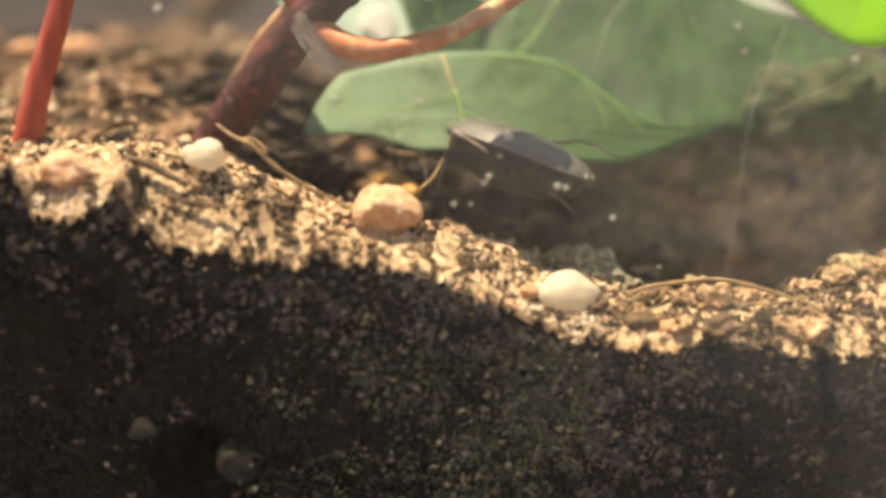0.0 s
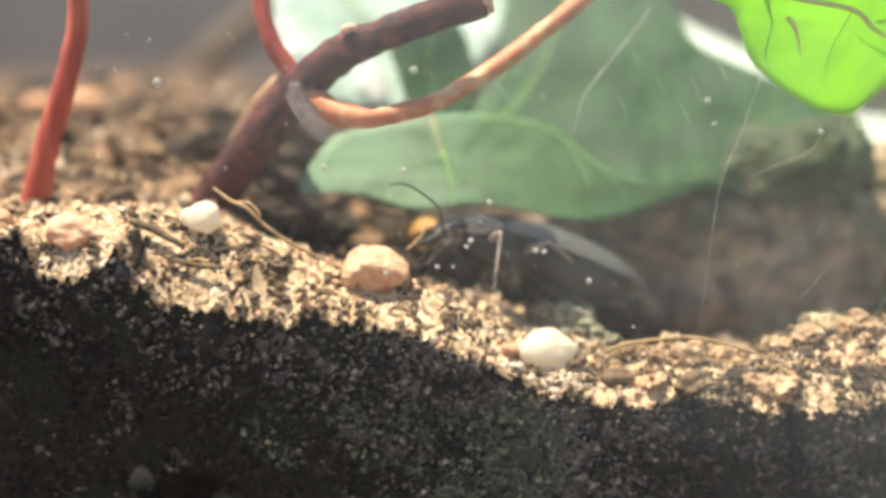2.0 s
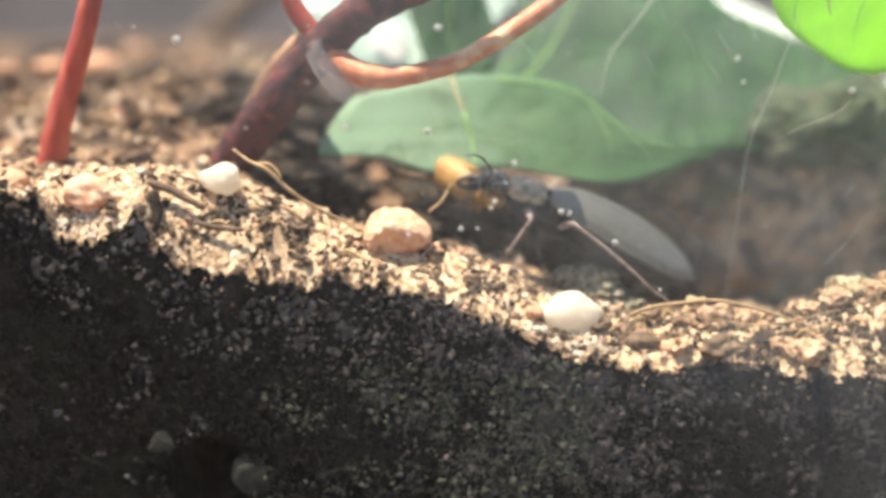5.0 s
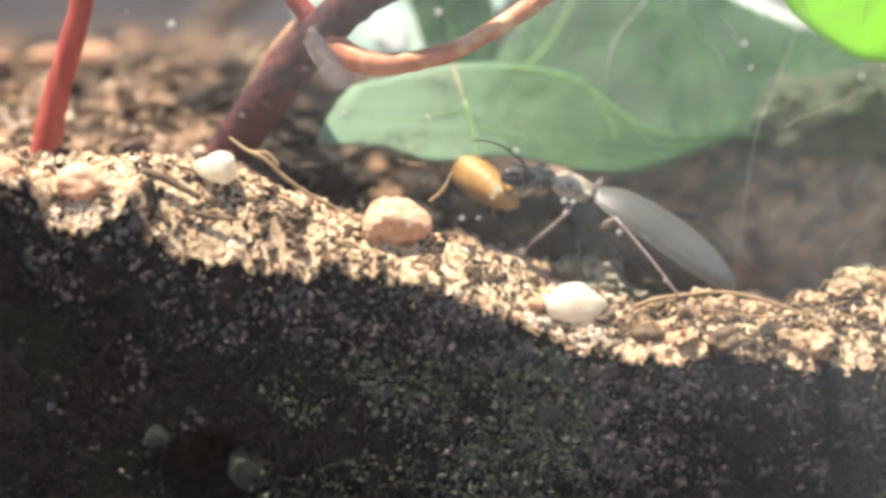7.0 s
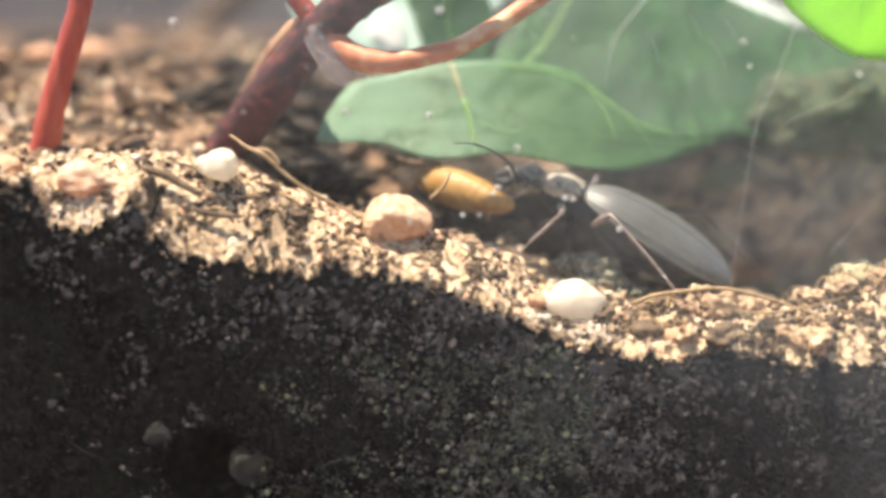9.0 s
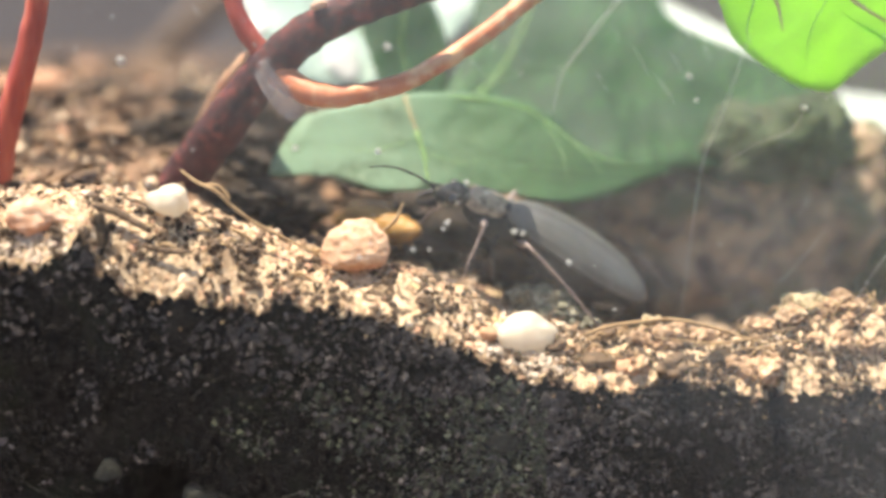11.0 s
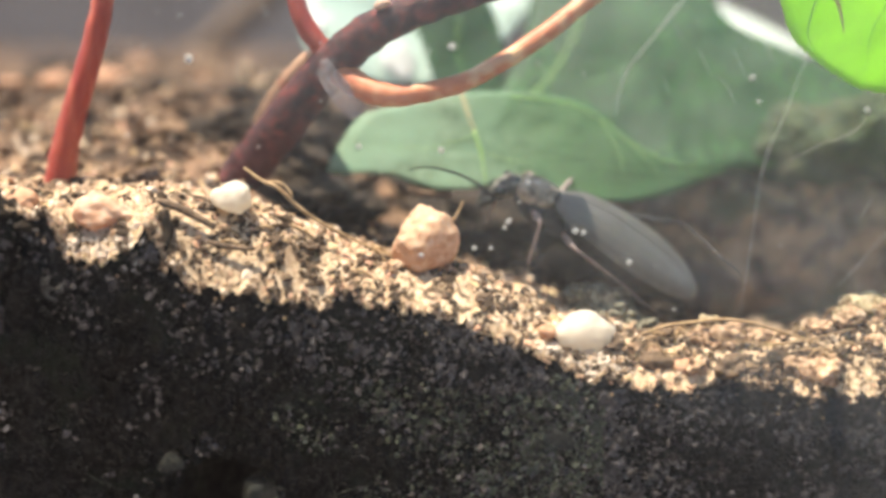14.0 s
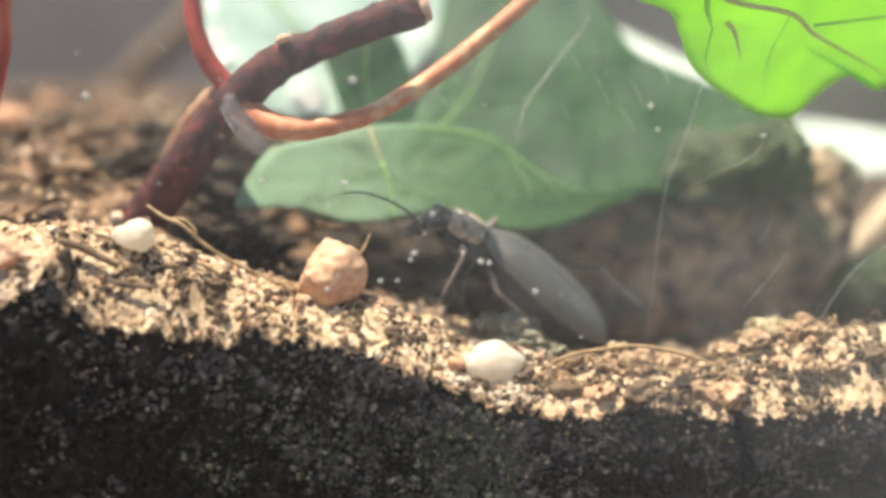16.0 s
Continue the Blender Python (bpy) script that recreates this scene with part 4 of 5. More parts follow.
# ---- bark, sticks and stones ----
def build_bark():
    base = np.array((39, 33.5, 36.0))
    top = thing("bark_piece", base, "rough brown piece of bark with green moss", "bark")
    bm = bmesh.new()
    bmesh.ops.create_icosphere(bm, subdivisions=6, radius=1.0)
    for v in bm.verts:
        p = v.co
        q = Vector([math.copysign(abs(a) ** 0.72, a) for a in p])
        q = Vector((q.x * 23.5, q.y * 13, q.z * 13.0))
        q.z += 0.13 * q.x
        big = 3.6 * noise.noise(q / 8 + Vector((3, 1, 2))) + 1.3 * noise.noise(q / 3.2) + 0.7 * noise.noise(Vector((q.x / 1.2, q.y / 1.2, q.z / 2.6)))
        v.co = q + p.normalized() * big + Vector((-1.5, 6, 12.2))
    part("bark", bm, BARK, top)
    # lobes grown over with moss: on its top, on its shoulder and at its foot
    for at, size, material, label, seed in (((44.4, 29.0, 60.4), (9.6, 6.0, 5.0), MOSSY, "olive moss-covered lobe of the bark", 7), ((55.6, 35.0, 54.8), (6.4, 6.0, 7.0), BARK, "rough brown shoulder of the bark", 9),
                                           ((62.5, 32.0, 44.6), (6.5, 4.5, 4.0), MOSSY, "olive moss-covered foot of the bark", 11)):
        bm = bmesh.new()
        bmesh.ops.create_icosphere(bm, subdivisions=5, radius=1.0)
        for v in bm.verts:
            p = v.co.copy()
            q = Vector([math.copysign(abs(a) ** 0.8, a) * b for a, b in zip(p, size)])
            q.z += 0.12 * q.x
            v.co = q + p * (1.5 * noise.noise(q / 4 + Vector((seed, 0, 1))) + 0.8 * noise.noise(q / 1.6 + Vector((0, seed, 0)))) + Vector(at) - Vector(base)
        part("lobe", bm, material, top, label)
    return top


build_bark()


def lone_stone(name, place, size, material, label, seed, turn=(0, 0, 0), flat=0.1, rough=0.4, category="stone", group="", grain=1.4):
    ob = part(name, pebble_bm(size, seed, rough, 4, flat, grain), material)
    ob.location = Vector(place) * MM
    ob.rotation_euler = [radians(a) for a in turn]
    return tagged(ob, label, category, group)


lone_stone("pebble", (-22.0, 5.2, 57.5), (3.9, 3.0, 2.9), STONE_WHITE, "small lumpy whitish pebble on the soil crest", 5, flat=0.05, rough=0.5, grain=1.3)
lone_stone("pebble", (13.1, 4.2, 43.5), (6.5, 4.4, 4.5), STONE_WHITE, "large oval cream-white pebble half sunk in grains", 7, (8, -4, 10), 0.05, 0.27, grain=1.7)
lone_stone("pebble", (-34.6, 3.3, 56.0), (5.6, 3.6, 3.0), STONE_SALMON, "salmon-pink pebble bedded in pale grains", 27, (10, 0, 0), 0.0, 0.55, grain=2.0)
lone_stone("pebble", (-42.6, 3.0, 57.2), (3.4, 3.0, 2.4), STONE_PINK, "yellowish pebble on the soil crest", 14)
lone_stone("pebble", (20.3, 2.6, 41.2), (3.4, 2.4, 2.0), TWIG, "dark brown clod near the glass", 15)
lone_stone("pebble", (23.5, 2.4, 40.5), (3.2, 2.2, 2.0), STONE_PINK, "cream-pink pebble near the glass", 16)
lone_stone("pebble", (9.2, 2.6, 44.3), (1.9, 1.8, 1.2), STONE_PINK, "reddish pebble at the edge of the crest", 18)
for k, (x, y, z, s) in enumerate(((-43.6, 1.5, 56.6, 2.2), (-41.6, 1.4, 55.4, 1.9), (-44.8, 1.6, 57.8, 2.0), (-40.2, 1.4, 54.2, 1.5))):
    lone_stone("soil_clod", (x, y, z), (1.2 * s, s, 1.1 * s), CLOD, "dark brown clod against the glass", 280 + k, (0, k * 25, k * 40), 0.0, 0.7, "soil clod", "dark clods at the glass", 2.4)
bm = pebble_bm((2.3, 0.8, 2.9), 61, 0.5, 4, 0.1, 2.0)
for v in bm.verts:
    for x, z in ((0.05, 0.5), (-0.1, -0.5)):
        v.co.y += (0.9 if v.co.y < 0 else 0.0) * math.exp(-(((v.co.x - x) / 0.5) ** 2 + ((v.co.z - z) / 0.32) ** 2))
flake = tagged(part("stone_flake", bm, GREY_STONE), "dull grey pitted flake in the moist soil", "stone flake", "flakes in the soil")
flake.location = Vector((-39.2, 0.74, 49.1)) * MM
for k, (x, y, z, s) in enumerate(((15.9, 11.0, 45.0, 3.6), (18.1, 10.2, 43.8, 2.8), (13.4, 12.0, 45.6, 3.0), (20.0, 9.6, 43.0, 2.0))):
    lone_stone("moss_clump", (x, y, z), (1.4 * s, s, 0.85 * s), LICHEN, "grey-green tuft of moss in the hollow", 230 + k, (0, 10 * k, 50 * k), 0.0, 0.8, "moss", "moss tufts", 3.4)
for k, (x, y, z, s) in enumerate(((42.7, 8.0, 45.2, 4.0), (45.6, 7.4, 44.9, 3.6), (26.6, 7.6, 43.6, 2.4))):
    lone_stone("soil_clod", (x, y, z), (1.5 * s, s, 0.8 * s), OLIVE_CLUMP, "yellowish-olive clump of fine grains on the crest", 240 + k, (0, 12 * k, 40 * k), 0.0, 0.5, "soil clod", "olive clumps", 3.4)
lone_stone("stone_flake", (-28.6, 0.7, 31.0), (3.0, 0.9, 2.4), STONE_FLAKE, "greyish flat flake in the moist soil", 22, flat=0.12, rough=0.6, category="stone flake", group="flakes in the soil")
lone_stone("stone_flake", (-19.0, 0.9, 27.6), (4.2, 0.9, 3.8), STONE_FLAKE, "large dim flake low in the moist soil", 23, flat=0.3, rough=0.8, category="stone flake", group="flakes in the soil")
lone_stone("stone_flake", (10.5, 0.7, 33.5), (3.4, 0.8, 2.6), STONE_FLAKE, "dull flake in the moist soil", 24, flat=0.1, rough=0.6, category="stone flake", group="flakes in the soil")

rs = random.Random(12)
for k in range(40):
    x, y = rs.uniform(-70, -24), rs.uniform(36, 95)
    s = rs.uniform(1.8, 5)
    lone_stone("background_stone", (x, y, soil_height(x, y) + 0.2 * s), (s * rs.uniform(1, 1.7), s, s * 0.45), rs.choice((STONE_PINK, SAND, CLUMP, TWIG, CLOD, CLOD, CLOD)),
               "blurred stone lying on the ground behind", 30 + k, (0, 0, rs.uniform(0, 90)), group="stones behind")


def stick(name, pts, radii, material, label, category="twig", sides=7, rough=0.2, group=""):
    base = np.array(pts[0], float)
    v, f = tube_data([np.array(p) - base for p in pts], radii, sides, 6, rough, 0.8, len(label))
    ob = sheet(name, v, f, material)
    ob.location = Vector(base) * MM
    return tagged(ob, label, category, group)


stick("twig", [(-29.2, 3.2, 57.4), (-26.5, 3.0, 56.4), (-23.6, 2.6, 54.8)], [0.34, 0.46, 0.3], TWIG, "short brown twig lying over the crest")
stick("twig", [(-28.6, 2.6, 56.6), (-28.2, 2.2, 54.6), (-28.4, 1.4, 52.6)], [0.5, 0.6, 0.3], CLOD, "dark broken twig end against the glass")
stick("twig", [(-24.4, 1.8, 53.6), (-22, 1.8, 53.0), (-19.6, 1.8, 52.8)], [0.2, 0.28, 0.18], TWIG, "thin brown twig bedded in grains")
stick("pale_stick", [(60.6, 44, 41.5), (66.1, 45.0, 46.4), (70.4, 45.0, 51.0), (78, 46, 58)], [0.9, 1.5, 2.2, 2.6], PALE_WOOD, "pale stripped stick beside the bark", rough=0.15, sides=12)
lone_stone("background_stone", (-47.2, 50, 66.0), (6.5, 4, 4.0), STONE_PINK, "blurred pink stone among the litter behind", 77, (0, 0, 10), group="stones behind")
lone_stone("litter_chip", (-26.6, 44, 66.6), (2.6, 2.0, 4.4), CRUST_BED, "pale upright chip of wood in the litter", 78, (0, 12, 0), 0.2, 0.7, "litter chip", grain=2.6)
lone_stone("litter_chip", (-24.4, 43, 66.0), (5.4, 2.0, 1.6), CRUST_BED, "pale slanting chip of wood in the litter", 79, (0, -38, 0), 0.2, 0.7, "litter chip", grain=2.6)
stick("twig", [(-8.0, 27.2, 58.2), (-11.4, 26.2, 55.6), (-15.2, 25.0, 52.6)], [0.7, 0.9, 0.8], TWIG, "short dark brown dead twig beneath the leaf", "twig", 10)
stick("leaf_shred", [(-6.0, 17.6, 57.0), (-4.4, 17.2, 56.3), (-2.4, 17.0, 56.0), (-0.2, 17.0, 55.8)], [0.25, 0.5, 0.5, 0.3], TWIG, "brown shred of dry leaf under the leaf edge", "leaf shred", 8, 0.4)
stick("dead_reed", [(-54, 112, 57), (-47.8, 110, 65.2), (-44.6, 110, 68.3), (-32.9, 110, 77.9), (-16, 110, 92)], [2.0, 2.0, 2.4, 2.8, 2.8], TWIG, "blurred grey-brown dry reed beyond the ivy", "dead reed", 10)
stick("root_fibre", [(-21.1, 6, 60.3), (-19.4, 5.2, 59.2), (-17.5, 4.6, 58.4), (-15.6, 4.4, 56.6), (-13.7, 4.6, 55.2), (-10.8, 4.6, 53.6), (-7.6, 4.6, 52.0)], [0.12, 0.24, 0.26, 0.2, 0.16, 0.12], FIBRE,
      "long curling tan root fibre on the crest", "root fibre", 6)
stick("root_fibre", [(-18.6, 5.2, 59.0), (-17.2, 4.6, 58.9), (-16.2, 4.4, 57.8), (-16.6, 4.4, 57.2)], [0.1, 0.17, 0.17, 0.08], FIBRE, "small curled tan root fibre", "root fibre", 6)
stick("root_fibre", [(18.4, 3.6, 43.5), (21, 4.4, 44.2), (23.8, 5, 44.5), (28.9, 5, 44.8), (35.3, 4.6, 43.1), (39.4, 4.0, 41.6)], [0.1, 0.2, 0.22, 0.2, 0.17, 0.1], FIBRE, "arched dry grass fibre across the grains", "root fibre", 6)
stick("root_fibre", [(26, 3.6, 43.4), (33, 4, 42.6), (40.5, 4, 44.2)], [0.08, 0.14, 0.08], FIBRE, "thin dry grass fibre on the grains", "root fibre", 5)
stick("root_fibre", [(-1.4, 7.6, 53.6), (0.0, 7.6, 54.8), (0.9, 7.8, 56.6)], [0.16, 0.2, 0.1], FIBRE, "short pale fibre sticking up beside the gravel", "root fibre", 6)
for k in range(95):
    x, y = rs.uniform(16, 54), rs.uniform(1.5, 10)
    z = soil_height(x, y) + 0.3
    a = rs.uniform(0, 6.28)
    l = rs.uniform(2, 5)
    stick("root_fibre", [(x, y, z), (x + l * 0.5 * math.cos(a), y + l * 0.3 * math.sin(a), z + rs.uniform(0.3, 1.4)), (x + l * math.cos(a), y + l * 0.5 * math.sin(a), soil_height(x + l * math.cos(a), max(1, y + l * 0.5 * math.sin(a))) + 0.2)],
          [0.05, 0.13, 0.05], rs.choice((FIBRE, FIBRE, TWIG)), "fine tangled dry fibre on the grains", "root fibre", 5, group="fine fibres")


# the piece of gravel that is tipped over
gravel = thing("gravel_piece", (-4.5, 6.0, 52.1), "angular orange-tan gravel piece on the soil crest", "gravel")
part("stone", chipped_bm((7.0, 6.8, 4.9), 8), STONE_TAN, gravel)


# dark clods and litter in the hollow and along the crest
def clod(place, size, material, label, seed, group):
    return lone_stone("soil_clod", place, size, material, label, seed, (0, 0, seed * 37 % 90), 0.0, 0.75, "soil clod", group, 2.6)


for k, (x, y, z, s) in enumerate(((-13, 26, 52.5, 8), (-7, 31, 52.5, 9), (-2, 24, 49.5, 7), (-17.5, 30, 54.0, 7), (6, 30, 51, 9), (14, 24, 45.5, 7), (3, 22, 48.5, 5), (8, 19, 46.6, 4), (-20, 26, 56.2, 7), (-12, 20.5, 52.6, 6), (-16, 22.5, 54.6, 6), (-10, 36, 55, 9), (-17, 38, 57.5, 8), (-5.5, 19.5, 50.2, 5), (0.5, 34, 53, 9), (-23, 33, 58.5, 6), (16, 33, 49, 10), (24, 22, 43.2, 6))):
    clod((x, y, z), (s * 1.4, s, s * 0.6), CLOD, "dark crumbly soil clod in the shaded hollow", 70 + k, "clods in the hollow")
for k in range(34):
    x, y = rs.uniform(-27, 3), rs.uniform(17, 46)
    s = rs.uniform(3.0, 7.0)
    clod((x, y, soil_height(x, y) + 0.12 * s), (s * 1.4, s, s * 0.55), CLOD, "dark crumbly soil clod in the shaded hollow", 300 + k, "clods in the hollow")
for k in range(48):
    x, y = rs.uniform(16, 52), rs.uniform(1.6, 10)
    s = rs.uniform(0.9, 3.0)
    clod((x, y, soil_height(x, y) + 0.15 * s), (s * 1.3, s, s * 0.8), rs.choice((CLOD, CLUMP, CLUMP, CLUMP, TWIG)), "small brown crumb of soil among pale grains", 90 + k, "crumbs on the crest")
for k in range(12):
    x, y = rs.uniform(-44, 8), rs.uniform(1.6, 8)
    s = rs.uniform(0.7, 1.5)
    clod((x, y, soil_height(x, y) + 0.15 * s), (s * 1.3, s, s * 0.8), rs.choice((TWIG, CLOD, CLUMP)), "small brown crumb of soil among pale grains", 160 + k, "crumbs on the crest")
for k in range(14):
    x, y = rs.uniform(-32, -8), rs.uniform(2, 9)
    a, l = rs.uniform(-0.6, 0.6), rs.uniform(1.5, 4)
    x2, y2 = x + l * math.cos(a), max(1.2, y + 0.4 * l * math.sin(a))
    stick("litter_bit", [(x, y, soil_height(x, y) + 0.3), ((x + x2) / 2, (y + y2) / 2, soil_height((x + x2) / 2, (y + y2) / 2) + 0.5), (x2, y2, soil_height(x2, y2) + 0.25)],
          [0.12, 0.2, 0.1], rs.choice((TWIG, FIBRE)), "tiny brown bit of plant litter", "plant litter", 5, group="litter on the crest")


# fine pale rootlets pressed between soil and glass
for k in range(7):
    x, z = rs.uniform(-40, 40), rs.uniform(24, 36)
    a, l = rs.uniform(0, 3.14), rs.uniform(2, 5)
    stick("rootlet", [(x, 0.42, z), (x + 0.5 * l * math.cos(a) + rs.uniform(-0.4, 0.4), 0.42, z + 0.5 * l * math.sin(a)), (x + l * math.cos(a), 0.5, z + l * math.sin(a))],
          [0.03, 0.06, 0.03], STONE_FLAKE, "fine dark rootlet pressed against the glass", "rootlet", 5, group="rootlets in the soil")


# ---- the beetle: its own x runs from the waist to the tail, z is its back ----
# hip, knee, ankle and toe of each leg, and its thickness: three on the near side, three on the far
LEGS = [((-1.6, -1.6, -1.6), (-1.4, -4.7, -0.3), (-2.6, -6.4, -4.5), (-3.0, -7.0, -6.1), 0.24),
        ((0.4, -1.8, -1.5), (0.2, -4.2, -2.4), (2.4, -5.2, -5.0), (4.0, -5.8, -6.4), 0.16),
        ((2.3, -2.4, -1.2), (3.0, -3.4, 1.6), (13.3, -6.9, -0.4), (17.3, -8.5, -1.3), 0.23),
        ((-1.6, 1.6, -1.6), (-3.2, 4.0, -1.9), (-5.6, 2.2, -6.4), (-7.0, 1.6, -7.4), 0.18),
        ((0.4, 1.8, -1.5), (1.0, 5.0, -0.2), (2.0, 8.2, -4.4), (2.8, 9.4, -5.8), 0.18),
        ((3.0, 2.4, -1.0), (13.0, 7.0, 1.7), (19.5, 4.4, 0.7), (22.1, 3.3, 0.2), 0.15)]


def build_beetle():
    top = thing("ground_beetle", (15.9, 12, 53.9), "dark grey ground beetle with dusty thorax, feeding beneath the leaf", "beetle")

    def width(u):
        return 3.75 * (0.36 + 0.26 * math.sin(min(1, u / 0.16) * math.pi / 2) + 0.38 * math.sin(min(1, u / 0.55) * math.pi / 2)) * (1 - max(0, (u - 0.5) / 0.5) ** 2.6) ** 0.62

    length = 18.4
    for side in (-1, 1):
        verts, faces = [], []
        nu, nv = 34, 22
        for i in range(nu):
            u = i / (nu - 1)
            w, h = width(min(u, 0.995)), 2.5 * (0.22 + 0.3 * math.sin(min(1, u / 0.2) * math.pi / 2) + 0.48 * math.sin(min(1, u / 0.4) * math.pi / 2)) * (1 - max(0, (u - 0.45) / 0.55) ** 2.2) ** 0.6
            for j in range(nv):
                v = j / (nv - 1)
                a = v * math.pi / 2 * 0.84
                stria = 0.022 * math.sin(v * 9 * math.pi) * (1 if 0.03 < v < 0.9 else 0)
                y = side * (0.03 + w * math.sin(a) + (0.16 * (v - 0.92) / 0.08 if v > 0.92 else 0))
                z = h * math.cos(a) + stria - (0.12 * max(0, 1 - v / 0.05))
                verts.append((u * length + 0.5 * (v - 0.5) * (1 - u), y, z))
        for i in range(nu - 1):
            for j in range(nv - 1):
                a = i * nv + j
                q = (a, a + 1, a + nv + 1, a + nv)
                faces.append(q if side > 0 else q[::-1])
        ob = sheet("wing_case", verts, faces, ELYTRA, top, "smooth grey wing case with a fine edge")
        mod = ob.modifiers.new("shell", "SOLIDIFY")
        mod.thickness, mod.offset = 0.25 * MM, -1
    bm = bmesh.new()
    bmesh.ops.create_uvsphere(bm, u_segments=28, v_segments=18, radius=1.0)
    for v in bm.verts:
        x = v.co.x
        ring = 0.06 * math.sin(x * 16)
        v.co = Vector((9.0 + x * 8.8, v.co.y * (3.45 + ring), min(0.75, v.co.z * (3.7 + ring) - 0.2)))
    part("abdomen", bm, SHELL, top, "dark ringed underside")
    bm = bmesh.new()
    bmesh.ops.create_uvsphere(bm, u_segments=28, v_segments=18, radius=1.0)
    for v in bm.verts:
        x, y, z = v.co
        x, y, z = (math.copysign(abs(a) ** p, a) for a, p in zip((x, y, z), (0.8, 0.65, 0.6)))
        wide = 1.55 + 0.3 * math.sin((x + 1) * 1.5)
        v.co = Vector((-2.0 + x * 2.3, y * wide, z * (1.15 - 0.2 * abs(y)) - 0.45 + 0.3 * noise.noise(v.co * 2.5) + 0.45 * x))
    part("thorax", bm, DUSTED, top, "tan soil-dusted thorax")
    bm = bmesh.new()
    bmesh.ops.create_uvsphere(bm, u_segments=22, v_segments=14, radius=1.0)
    for v in bm.verts:
        v.co = Vector((0.2 + v.co.x * 4.4, v.co.y * 2.5, -1.7 + v.co.z * 1.9 - 0.12 * abs(v.co.x)))
    part("breast", bm, SHELL, top, "black breast between the legs")
    for side in (-1, 1):
        bm = bmesh.new()
        bmesh.ops.create_uvsphere(bm, u_segments=12, v_segments=8, radius=0.5)
        for v in bm.verts:
            v.co = Vector((17.75 + v.co.x * 1.5, side * 0.62 + v.co.y * 0.7, 0.45 + v.co.z * 0.6))
        part("tail_tip", bm, DUSTED, top, "pale tip of the wing case")
    tube("waist", [(-0.6, 0, -0.4), (0.2, 0, -0.5), (1.0, 0, -0.4)], [1.5, 1.4, 1.6], SHELL, top, sides=14, per=4)
    bm = bmesh.new()
    bmesh.ops.create_uvsphere(bm, u_segments=22, v_segments=14, radius=1.0)
    for v in bm.verts:
        x, y, z = v.co
        v.co = Vector((-1.5 + x * 2.0, y * (1.65 + 0.25 * x), z * 1.3 * (0.85 + 0.2 * x)))
    head = part("head", bm, HEAD_SHELL, top, "black head with soil on its crown")
    head.location = Vector((-4.5, 0, -1.0)) * MM
    for side in (-1, 1):
        bm = bmesh.new()
        bmesh.ops.create_uvsphere(bm, u_segments=14, v_segments=10, radius=0.55)
        bmesh.ops.translate(bm, verts=bm.verts, vec=(-1.3, side * 1.5, 0.35))
        part("eye", bm, EYE, head, "glossy black eye")
        tube("mandible", [(-3.0, side * 0.9, -0.3), (-4.2, side * 1.05, -0.4), (-5.1, side * 0.5, -0.55), (-5.4, side * 0.1, -0.6)], [0.5, 0.42, 0.25, 0.06], SHELL, head, sides=8, per=4)
        tube("palp", [(-3.0, side * 0.6, -0.8), (-4.0, side * 1.3, -1.5), (-4.6, side * 1.2, -2.3), (-5.2, side * 1.4, -2.6)], [0.14, 0.14, 0.13, 0.16], LEG, head, sides=6, per=4)
    feelers = []
    for side, pts in ((-1, [(-2.6, -1.3, 0.3), (-4.4, -2.2, 2.2), (-7.0, -2.4, 3.0), (-9.4, -2.8, 3.2), (-11.2, -3.0, 2.6)]),
                      (1, [(-2.6, 1.3, 0.3), (-3.6, 2.4, 3.0), (-3.2, 3.4, 5.4), (-2.0, 4.4, 7.4), (-0.6, 5.0, 8.6)])):
        ob = tube("antenna", [np.array(p) - np.array(pts[0]) for p in pts], [0.17, 0.14, 0.12, 0.1, 0.07], SHELL, head, "thin black beaded antenna", sides=6, per=8, rough=0.35, grain=0.3)
        ob.location = Vector(pts[0]) * MM
        feelers.append(ob)

    def leg(a, b, c, d, thick):
        """A leg whose own origin is its hip, so that it swings there."""
        hip = np.array(a, float)
        skin = SHELL if thick < 0.17 else LEG
        a, b, c, d = (list(np.array(p) - hip) for p in (a, b, c, d))
        ob = tube("leg", [a, b], [thick * 1.1, thick * 1.9, thick * 1.0], skin, top, "slender jointed leg", sides=9, per=6)
        ob.location = Vector(hip) * MM
        tube("shin", [b, [(p + q) / 2 + 0.1 for p, q in zip(b, c)], c], [thick * 0.9, thick * 0.75, thick * 0.65], skin, ob, sides=8, per=5)
        tube("foot", [c, [(p + q) / 2 + 0.15 for p, q in zip(c, d)], d], [thick * 0.5, thick * 0.45, thick * 0.2], skin, ob, sides=7, per=6, rough=0.4, grain=0.25)
        for k in range(5):
            t = 0.3 + 0.14 * k
            p = [q + (r - q) * t for q, r in zip(b, c)]
            tube("spine", [p, [p[0] + 0.3, p[1] - 0.25, p[2] - 0.35]], [0.05, 0.015], LEG, ob, sides=4, per=2)
        return ob

    legs = [leg(*k) for k in LEGS]
    return top, head, legs, feelers


